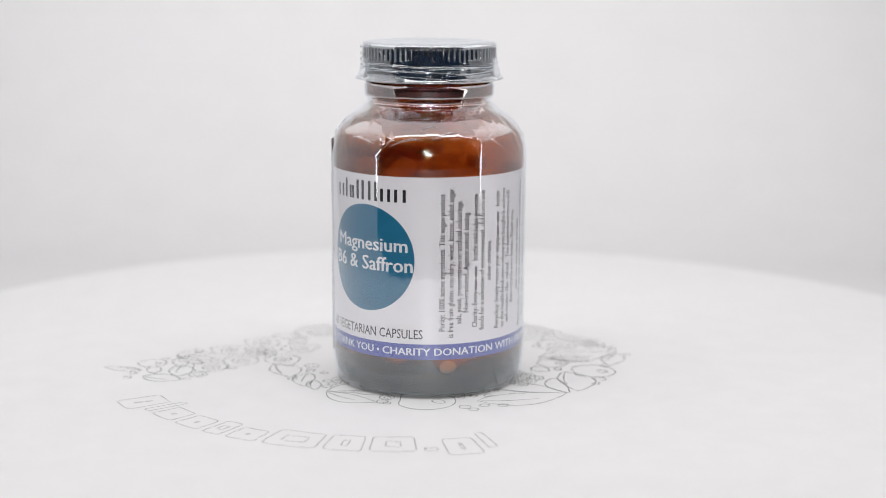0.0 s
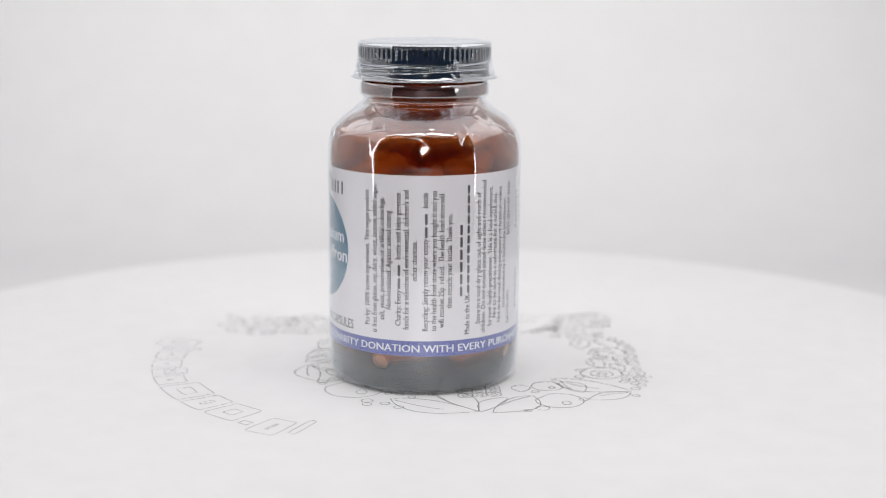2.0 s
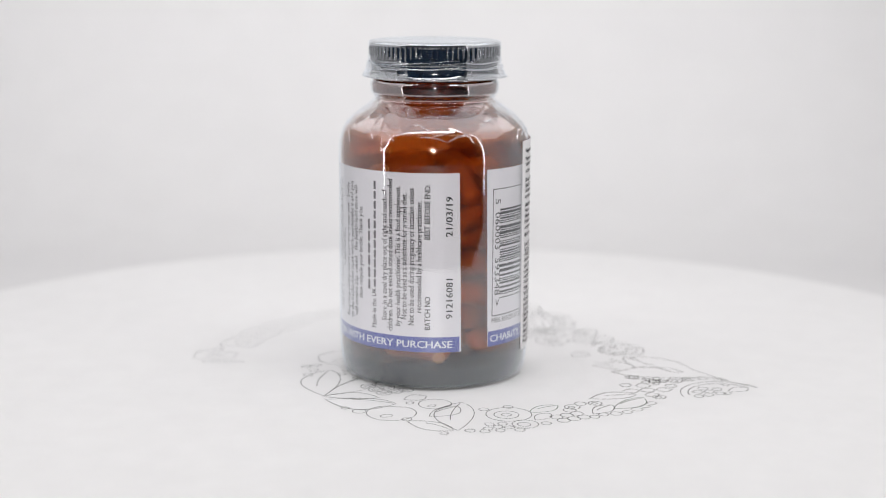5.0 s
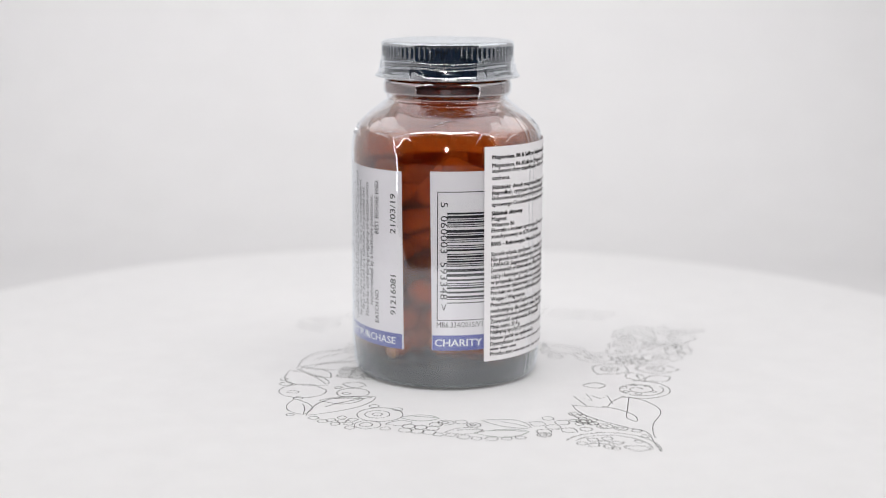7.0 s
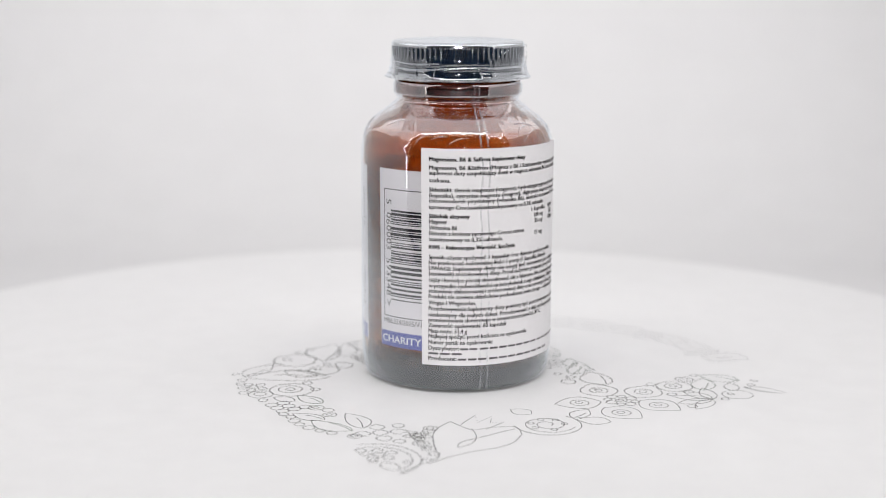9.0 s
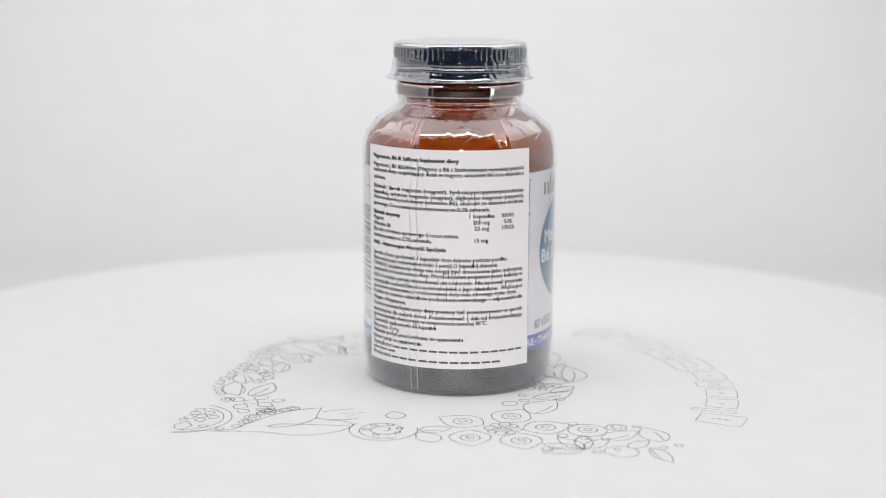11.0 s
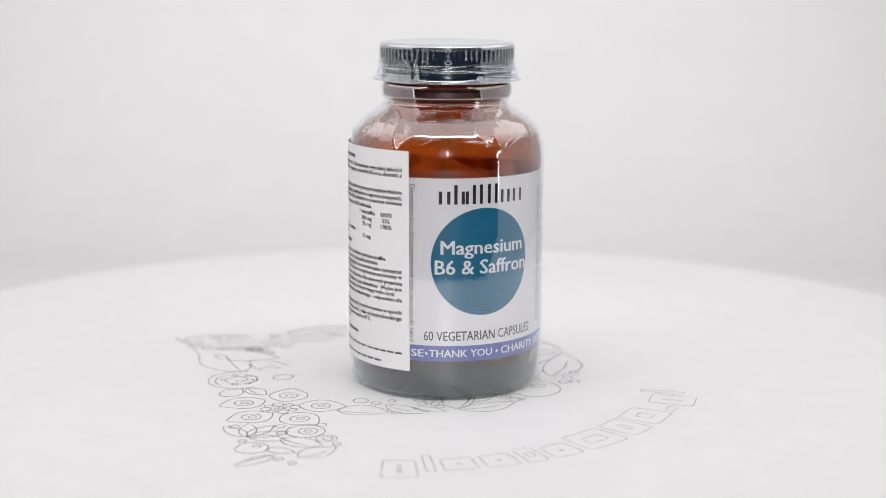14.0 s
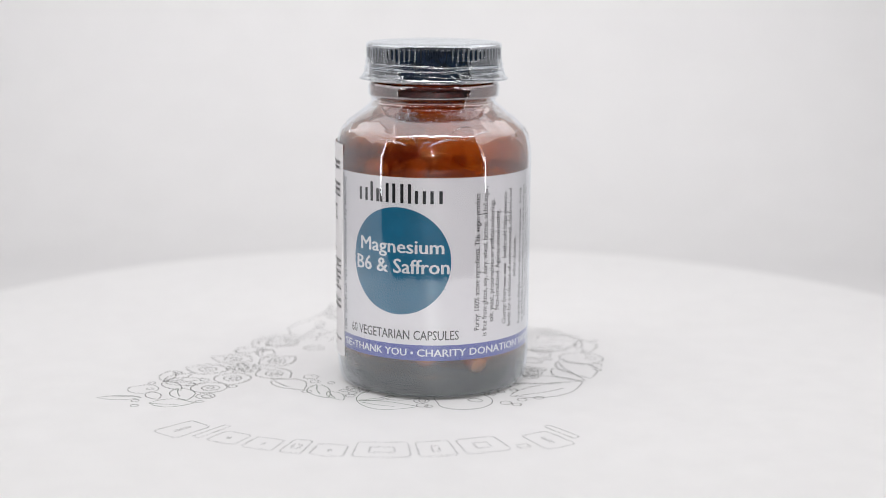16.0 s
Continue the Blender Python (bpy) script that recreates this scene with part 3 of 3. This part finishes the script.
    small = (("Purity:| 100% active ingredients. This vegan product", -81.3, 21.6, 62.7), ("is free from gluten, soy, dairy, wheat, lactose, added sugar,", -76.2, 19.6, 64.6),
             ("salt, yeast, preservatives or artificial colourings.", -71.4, 23.6, 60.8), ("Non-irradiated. Against animal testing.", -67.1, 27.0, 57.3),
             ("Charity: Every |Maker...| bottle sold helps generate", -61.3, 22.2, 62.3), ("funds for a selection of environmental, children's and", -56.6, 21.1, 63.2),
             ("other charities.", -51.7, 36.0, 48.1), ("Recycling: Simply return your empty |Maker...| bottle", -45.5, 20.8, 62.5),
             ("to the health food store where you bought it and you", -40.5, 20.7, 63.1), ("will receive 25p  refund.  The health food store will", -36.0, 21.7, 62.1),
             ("then recycle your bottle. Thank you.", -31.4, 27.5, 56.1), ("|www dot a web place|", -24.7, 31.0, 52.6), ("Made in the UK |some maker and a place in a shire|", -20.2, 19.2, 64.4),
             ("Store in a cool dry place out of sight and reach of", -12.8, 21.9, 62.1), ("children. Do not exceed stated dose unless recommended", -9.0, 18.9, 65.5),
             ("by your health practitioner. This is a food supplement.", -4.0, 20.7, 63.4), ("Not to be used as a substitute for a varied diet.", -0.1, 22.9, 61.4),
             ("Not to be used during pregnancy or lactation unless", 4.3, 21.2, 63.0), ("recommended by a healthcare practitioner.", 8.8, 25.2, 59.3),
             ("BATCH NO", 14.0, 19.9, 30.1), ("BEST BEFORE END:", 13.8, 47.7, 64.2))
    for words, u, z0, z1 in small:
        words = words.replace("Purity:|", "Purity:")
        type_line(lab, words, u, z0 / 1000, (z1 - z0) / 1000, 0.00172, T, M_GREY, "up", centre=True, bold=0.014)
    type_line(lab, "91216081", 26.9, 0.0233, 0.0123, 0.0020, T, M_BLACK, "up", bold=0.012, centre=True)
    type_line(lab, "21/03/19", 26.6, 0.0485, 0.0121, 0.0020, T, M_BLACK, "up", bold=0.012, centre=True)

    # bar code in a thin frame, bars lying across
    for u0, u1, v0, v1 in ((53.9, 82.0, 0.06135, 0.0616), (54.6, 82.0, 0.0222, 0.02245), (53.9, 54.4, 0.0222, 0.0616)):
        bar(lab, "code_frame", u0 - 360, u1 - 360, v0, v1, T, M_GREY)
    rng = random.Random(7)
    z = 0.0553
    while z > 0.0278:
        w = rng.choice((0.00030, 0.00030, 0.00058, 0.00086))
        bar(lab, "code_bar", 59.7 - 360, 82.0 - 360, z - w, z, T, M_BLACK)
        z -= w + rng.choice((0.0003, 0.00032, 0.0006, 0.0008))
    type_line(lab, "5  060003  593348 >", 55.9 - 360, 0.0584, 0.0330, 0.0021, T, M_GREY, "down")
    type_line(lab, "MB6.334/2015/V1", 53.9 - 360, 0.0201, mm(27.3), 0.0016, T, M_GREY)
    return lab


def sticker(root):
    """The importer's white sticker over the label, with small dense print."""
    R, T = R_STICKER, R_STICKER + 0.00006
    st = sheet("sticker", M_STICKER, root, 81.0, 187.5, 0.0095, 0.0753, R, 0.0001, "white rectangular sticker with dense black print", slant=1.0)
    zs = (72.1, 69.6, 68.0, 65.8, 63.0, 61.3, 59.7, 57.8, 55.1, 53.4, 51.6, 49.9, 48.1, 45.7, 42.7, 41.0, 39.3, 37.7, 35.8, 34.0, 32.4, 30.7, 28.8, 27.0, 25.1, 23.5, 21.8, 20.1, 18.5, 16.6, 14.8, 13.3, 11.6)
    lines = (("Magnesium, B6 & Saffron Suplement diety", 144, 1), ("Magnesium, B6 &Saffron (Magnez z B6 i Szafranem)to wysokiej jakości", 183.5, 0),
             ("suplement diety uzupełniający dietę w magnez, witaminę B6 oraz ekstrakt z", 183.5, 0), ("szafranu.", 98, 0),
             ("Składniki: tlenek magnezu (magnez), hydroksypropylmetyloceluloza", 183.5, 0), ("(kapsułka), cytrynian magnezu (magnez), diglicynian magnezu (magnez),", 183.5, 0),
             ("chlorowodorek pirydoksyny (witamina B6), ekstrakt ze znamion krokusa", 183.5, 0), ("uprawnego Crocussativusstandryzowany na 0,3% safranalu.", 162, 0),
             ("Składnik aktywny", 109, 1), ("Magnez", 96, 0), ("Witamina B6", 102, 0), ("Ekstrakt z krokusa uprawnego Crocus sativus", 144, 0), ("standryzowany na 0,3% safranalu.", 129, 0),
             ("RWS – Referencyjna Wartość Spożycia", 137, 1), ("Sposób użycia: spożywać 1 kapsułkę 1raz dziennie podczas posiłku.", 173, 0),
             ("Nie przekraczać maksymalnej ilości 1 porcji (1 kapsułki) dziennie.", 167, 0), ("UWAGI: Suplementy diety nie mogą być stosowane jako substytut", 183.5, 0),
             ("(zamiennik) zróżnicowanej diety. Przed zażyciem preparatu przez kobiety w", 183.5, 0), ("ciąży i karmiące piersią skonsultować się z lekarzem. Nie stosować preparatu", 183.5, 0),
             ("w przypadku nadwrażliwości na którykolwiek z jego składników.  Ważne jest", 183.5, 0), ("stosowanie zbilansowanej i zróżnicowanej diety oraz zdrowego trybu życia", 179, 0),
             ("Produkt nie zawiera składników pochodzenia zwierzęcego – odpowiedni dla", 183.5, 0), ("Wegan i Wegetarian.", 113, 0),
             ("Przechowywanie:Suplementy diety powinny być przechowywane w sposób", 183.5, 0), ("niedostępny dla małych dzieci. Przechowywać z dala od bezpośredniego", 183.5, 0),
             ("promieniowania słonecznego w temperaturze poniżej 30°C.", 161, 0), ("Zawartość opakowania: 60 kapsułek", 132, 0), ("Masa netto: 31,4 g", 108, 0),
             ("Najlepiej spożyć przed końcem: na opakowaniu", 147, 0), ("Numer partii: na opakowaniu", 123, 0), ("Dystrybutor: |a firm| |a street and its number| |a town and code|", 183.5, 0),
             ("|a web place|", 105, 0), ("Producent: |a maker..| |some place in a far shire|", 169, 0))
    for (words, end, heavy), z in zip(lines, zs):
        u0 = 85.9
        type_line(st, words, u0, z / 1000 - 0.00055, radians(end - u0) * T, 0.00124, T, M_BLACK, bold=0.052 if heavy else 0.032)
    for words, u0, u1, z in (("1 kapsułka", 150.1, 164.6, 55.9), ("%RWS", 168.8, 177.0, 55.8), ("200 mg", 152.2, 161.9, 54.0), ("53%", 170.4, 175.6, 54.0),
                             ("25 mg", 153.0, 161.5, 52.2), ("1786%", 169.2, 177.0, 52.2), ("15 mg", 153.2, 161.0, 48.6)):
        type_line(st, words, u0, z / 1000 - 0.0006, radians(u1 - u0) * T, 0.00126, T, M_BLACK, bold=0.026)
    return st


def radius_at(line, z):
    """The film's radius at a height on its shoulder."""
    for (r0, z0), (r1, z1) in zip(line, line[1:]):
        if z0 <= z <= z1 and z1 > z0:
            return r0 + (r1 - r0) * (z - z0) / (z1 - z0)
    return line[-1][0]


def bottle():
    root = new("supplement_bottle")
    tagged(root, "amber glass capsule bottle with black lid in clear shrink film", "bottle")
    mm = 0.001
    # glass: outside from the mouth down, then up the inside
    outer = [(0.0165, 0.1010), (0.0165, 0.0922), (0.0193, 0.0918), (0.0196, 0.0913), (0.0196, 0.0888), (0.0191, 0.0882), (0.0164, 0.0879), (0.0163, 0.0848), (0.0185, 0.0832),
             (0.0245, 0.0806), (0.0280, 0.0768), (0.0292, 0.0715), (0.0293, 0.0640), (0.0293, 0.0110), (0.0291, 0.0064), (0.0288, 0.0034), (0.0284, 0.0016), (0.0278, 0.0004), (0.0262, 0.0), (0.0235, 0.0006), (0.0, 0.0022)]
    inner = [(0.0, 0.0060), (0.0190, 0.0056), (0.0245, 0.0072), (0.0266, 0.0120), (0.0268, 0.0640), (0.0267, 0.0710), (0.0256, 0.0752), (0.0225, 0.0785), (0.0165, 0.0815), (0.0140, 0.0845), (0.0140, 0.1010), (0.0165, 0.1010)]
    bm = bmesh.new()
    prof = rounded(outer, 0.0022, 5) + rounded(inner, 0.0022, 4)
    lathe(bm, prof, 128)
    bmesh.ops.remove_doubles(bm, verts=bm.verts[:], dist=1e-6)
    bmesh.ops.recalc_face_normals(bm, faces=bm.faces[:])
    glass = part("glass_body", bm, M_GLASS, root, "clear amber glass body with a round shoulder", smooth=True)
    glass.data.materials.append(M_DARK_BASE)
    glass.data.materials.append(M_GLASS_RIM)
    for p in glass.data.polygons:          # base faces go opaque near-black, the thick glass's lost light painted in
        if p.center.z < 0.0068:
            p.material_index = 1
        elif p.center.z > 0.0876:
            p.material_index = 2

    # lid: plain skirt, rolled bead and a knurled upper band
    bm = bmesh.new()
    n = 600

    def knurl(a, r, z):
        return -0.00070 * (0.5 + 0.5 * math.cos(a * 75)) if 0.0997 < z < 0.1034 and r > 0.019 else 0.0
    lid_prof = rounded([(0.0, 0.1052), (0.0178, 0.1052), (0.0186, 0.1058), (0.0198, 0.1057), (0.0201, 0.1053), (0.0201, 0.1050), (0.0201, 0.1010), (0.0201, 0.1002), (0.0197, 0.0996), (0.0197, 0.0968),
                        (0.0201, 0.0960), (0.0203, 0.0952), (0.0198, 0.0944), (0.0190, 0.0944), (0.0188, 0.0954), (0.0188, 0.1036), (0.0, 0.1036)], 0.0004, 3)
    lid_prof = [(r, z - 0.0018) for r, z in lid_prof]
    lathe(bm, lid_prof, n, wobble=knurl)
    bmesh.ops.remove_doubles(bm, verts=bm.verts[:], dist=1e-6)
    bmesh.ops.recalc_face_normals(bm, faces=bm.faces[:])
    lid = part("lid", bm, M_LID, root, "black glossy metal screw lid with knurled rim", smooth=True)
    bm = bmesh.new()
    lathe(bm, [(0.0, 0.1017), (0.0184, 0.1017), (0.0184, 0.1011), (0.0, 0.1011)], 64)
    part("liner", bm, M_LINER, lid)

    main_label(root)
    sticker(root)

    # shrink film: hugs the bottle, bridges the neck and folds over the lid's edge
    line = rounded([(0.0286, 0.0006), (0.0290, 0.0016), (0.0294, 0.0036), (0.0297, 0.0064), (0.02990, 0.0100), (0.02998, 0.0140), (0.02999, 0.0350), (0.03000, 0.0700), (0.0296, 0.0742), (0.0283, 0.0780), (0.0250, 0.0815), (0.0212, 0.0843),
                    (0.0186, 0.0866), (0.0191, 0.0876), (0.0199, 0.0885), (0.0200, 0.0913), (0.0194, 0.0922)], 0.0016, 4)
    cap = rounded([(0.0207, 0.0929), (0.0225, 0.0934), (0.0217, 0.0944), (0.0211, 0.0958), (0.0207, 0.0974), (0.0205, 0.0990), (0.0205, 0.1024), (0.0205, 0.1038), (0.0200, 0.10425), (0.0196, 0.1043)], 0.0016, 4)

    def refined(line):
        fine = []
        for (r0, z0), (r1, z1) in zip(line, line[1:]):
            k = max(1, int(math.hypot(r1 - r0, z1 - z0) / (0.0011 if z0 < 0.07 else 0.0004)))
            fine += [(r0 + (r1 - r0) * i / k, z0 + (z1 - z0) * i / k) for i in range(k)]
        return fine + [line[-1]]
    fine, fine_cap = refined(line), refined(cap)

    def crease(a, r, z):
        x, y = math.cos(a), math.sin(a)
        w = 0.000012
        if z > 0.071:
            w += (0.00029 if z < 0.083 or z > 0.0945 else 0.00007) * min(1.0, (z - 0.071) / 0.006)
        if z > 0.1034:
            w = 0.00002
        if 0.0997 < z < 0.1030:
            return -0.00022 * (0.5 + 0.5 * math.cos(a * 75))
        big = noise.noise((x * 3.2, y * 3.2, z * 45.0))
        ridge = 1.0 - abs(noise.noise((x * 4.5 + 7, y * 4.5, z * 120.0 + 3.0 * a))) * 2.2
        fold = 0.0
        if 0.0952 < z < 0.0990:        # slack rings below the knurled rim
            fold = 0.00030 * math.sin(z * 3600 + 2.5 * noise.noise((x * 1.3, y * 1.3, 4.0)) + 0.8 * math.sin(2 * a)) * min(1.0, (z - 0.0952) / 0.001, (0.0990 - z) / 0.001)
        return w * (0.6 * big + 0.7 * max(0.0, ridge) ** 3) + fold
    bm = bmesh.new()
    lathe(bm, fine, 548, wobble=crease)
    film = part("shrink_film", bm, M_FILM, root, "clear creased shrink film sealing bottle and lid", smooth=True)

    bm = bmesh.new()
    lathe(bm, fine_cap, 600, wobble=crease)
    part("film_cap", bm, M_FILM_CAP, film, "crinkled film over the lid with a flared brim", smooth=True)
    bm = bmesh.new()
    lathe(bm, [(0.0223, 0.0937), (0.0227, 0.09345), (0.0224, 0.0932)], 160, wobble=lambda a, r, z: 0.00012 * noise.noise((math.cos(a) * 4, math.sin(a) * 4, 2.0)))
    part("film_brim", bm, M_SEAM, film, "bright edge of the flared brim", smooth=True)

    # extra glossy strip over the cap film, drawing in the rim's bright line
    bm = bmesh.new()
    lathe(bm, [(0.02055, 0.1030), (0.02062, 0.1034), (0.02035, 0.1039), (0.0199, 0.10425)], 300, wobble=lambda a, r, z: 0.00014 * noise.noise((math.cos(a) * 9, math.sin(a) * 9, 7.0)))
    part("film_edge_glint", bm, M_CREASE, film, "added glossy strip drawing the bright line along the lid's upper edge", smooth=True)

    # film over the lid's top; its haze paints in the pale reflection there
    bm = bmesh.new()
    lathe(bm, [(0.0196, 0.1043), (0.0186, 0.10445), (0.0160, 0.10445), (0.0120, 0.1044), (0.0060, 0.1044), (0.0003, 0.1044)], 160, wobble=lambda a, r, z: 0.0003 * noise.noise((math.cos(a) * 3, math.sin(a) * 3, r * 200)))
    part("film_top_haze", bm, M_TOP_HAZE, film, "film over the lid's top, its haze standing for a pale reflection", smooth=True)

    # short curved creases where the film is drawn in over the shoulder
    rng = random.Random(5)
    for k in range(26):
        a0 = 360.0 * (k + rng.uniform(-0.35, 0.35)) / 26
        way, long_, drop = rng.choice((-1, 1)), rng.uniform(7, 19), rng.uniform(0.0010, 0.0034)
        z0, wide = rng.uniform(0.0770, 0.0818), rng.uniform(0.00022, 0.00040)
        bm, rows_ = bmesh.new(), []
        for i in range(15):
            s_ = i / 14
            z = z0 - drop * (s_ * 1.25 - 0.25) ** 2 + 0.0
            r = radius_at(fine, z) + 0.0001
            a = radians(a0 + way * long_ * s_)
            rows_.append([bm.verts.new(((r + lift) * math.cos(a), (r + lift) * math.sin(a), z + dz * wide * math.sin(math.pi * (0.06 + 0.9 * s_)))) for dz, lift in ((-1.0, -0.0001), (-0.5, 0.00016), (0.1, 0.00024), (0.6, 0.00014), (1.0, -0.0001))])
        for p, q in zip(rows_, rows_[1:]):
            for i in range(4):
                bm.faces.new((p[i], p[i + 1], q[i + 1], q[i]))
        bmesh.ops.recalc_face_normals(bm, faces=bm.faces[:])
        part("crease", bm, M_CREASE, film, "glinting crease", smooth=True)

    # long flat creases running round the skirt of the lid
    for k in range(9):
        a0, long_ = rng.uniform(0, 360), rng.uniform(35, 110)
        z0, slope, wide = rng.uniform(0.0945, 0.0985), rng.uniform(-0.0016, 0.0016), rng.uniform(0.00010, 0.00022)
        bm, rows_ = bmesh.new(), []
        for i in range(41):
            s_ = i / 40
            z = min(0.0990, max(0.0938, z0 + slope * (s_ - 0.5) + 0.0004 * math.sin(3.0 * s_ + k)))
            r, a = radius_at(fine_cap, z) + 0.00034, radians(a0 + long_ * s_)
            w = wide * math.sin(math.pi * (0.04 + 0.92 * s_))
            rows_.append([bm.verts.new(((r + lift) * math.cos(a), (r + lift) * math.sin(a), z + dz * w)) for dz, lift in ((-1.0, -0.0003), (-0.4, 0.00003), (0.2, 0.00010), (0.7, 0.00003), (1.0, -0.0003))])
        for p, q in zip(rows_, rows_[1:]):
            for i in range(4):
                bm.faces.new((p[i], p[i + 1], q[i + 1], q[i]))
        bmesh.ops.recalc_face_normals(bm, faces=bm.faces[:])
        part("crease", bm, M_CREASE, film, "glinting crease", smooth=True)

    # welded seam of the film: a narrow strip from lid to foot
    bm = bmesh.new()
    for off in (-2.2, 2.0):
        w = 1.1
        cols = [[bm.verts.new(((r + 0.00025 + crease(radians(118), r, z)) * math.cos(radians(118 + off + d + 0.5 * math.sin(z * 300))), (r + 0.00025 + crease(radians(118), r, z)) * math.sin(radians(118 + off + d + 0.5 * math.sin(z * 300))), z)) for d in (-w / 2, w / 2)] for r, z in fine]
        for p, q in zip(cols, cols[1:]):
            bm.faces.new((p[0], p[1], q[1], q[0]))
    part("seam", bm, M_SEAM, film, "milky welded seam")
    # perforation: two upright rows of small holes with raised rims beside the lid
    rng = random.Random(3)
    for u in (191.3, 209.9):
        for k in range(6):
            z = 0.0952 + 0.0017 * k + rng.uniform(-0.0002, 0.0002)
            r_hole = rng.uniform(0.00035, 0.0008)
            rad = 0.0210
            bm = bmesh.new()
            for i in range(14):
                a = 2 * math.pi * i / 14
                rows_ = []
                for rr, lift in ((r_hole * 0.75, 0.0), (r_hole, 0.00018), (r_hole * 1.2, 0.0)):
                    rows_.append(bm.verts.new(wrap(u + math.degrees(rr * 1.3 * math.cos(a) / rad), z + rr * 0.8 * math.sin(a), rad + lift)))
            bm.verts.ensure_lookup_table()
            for i in range(14):
                j = (i + 1) % 14
                for k2 in range(2):
                    bm.faces.new((bm.verts[i * 3 + k2], bm.verts[j * 3 + k2], bm.verts[j * 3 + k2 + 1], bm.verts[i * 3 + k2 + 1]))
            part("perforation", bm, M_SEAM, film, smooth=True)
    return root


# ---- capsules in the bottle ----
def capsules():
    """Sixty two-piece capsules lying in loose layers. Returns each with its pose in the bottle's space."""
    bm = bmesh.new()
    r, half = 0.0038, 0.00705
    prof = [(0.0, -half - r)]
    prof += [(r * 0.94 * math.sin(radians(a)), -half - r * 0.94 * math.cos(radians(a))) for a in (20, 45, 70, 90)]
    prof += [(r * 0.94, 0.0005), (r, 0.0009), (r, half)]
    prof += [(r * math.cos(radians(a)), half + r * math.sin(radians(a))) for a in (25, 50, 72)]
    prof += [(0.0, half + r)]
    lathe(bm, prof, 18)
    bmesh.ops.remove_doubles(bm, verts=bm.verts[:], dist=1e-7)
    bmesh.ops.recalc_face_normals(bm, faces=bm.faces[:])
    first = part("capsule", bm, M_CAPSULE, None, smooth=True)
    tagged(first, "cream vegetarian capsule lying inside the amber bottle", "capsule", "capsules in the bottle")
    rng = random.Random(11)
    placed, out = [], []

    def spine(m):
        return [m @ Vector((0, 0, s * half)) for s in (-1, -0.5, 0, 0.5, 1)]
    level, tries = 0.0104, 0
    while len(placed) < 60 and level < 0.064:
        tries += 1
        if tries > 2600:
            tries, level = 0, level + 0.0026
            continue
        a = rng.uniform(0, 2 * math.pi)
        d = 0.0229 * rng.random() ** 0.4
        m = Matrix.Translation((d * math.cos(a), d * math.sin(a), level + rng.uniform(0, 0.002))) @ Euler((radians(90 + rng.uniform(-26, 26)), 0, rng.uniform(0, 6.28))).to_matrix().to_4x4()
        s = spine(m)
        if any(math.hypot(p.x, p.y) > 0.0228 for p in s) or any(p.z < 0.0099 for p in s):
            continue
        if any((p - q).length < 0.0072 for o in placed for p in s for q in o):
            continue
        placed.append(s)
        out.append(m)
    made = []
    for k, m in enumerate(out):
        made.append((first if k == 0 else copy_thing(first, m), m))
    first.matrix_basis = out[0]
    return made


setting()
TABLE = turntable()
BOTTLE = bottle()
CAPSULES = capsules()


def motions():
    times = [0.5 * k for k in range(33)]
    base = pose(BOTTLE_AT[0], BOTTLE_AT[1], 0.0002)
    turns = [(t, pose(0, 0, 0, 0, 0, TURN * t)) for t in times]
    walk(TABLE, turns)
    walk(BOTTLE, [(t, m @ base) for t, m in turns])
    for ob, m in CAPSULES:
        walk(ob, [(t, turn @ base @ m) for t, turn in turns])


motions()
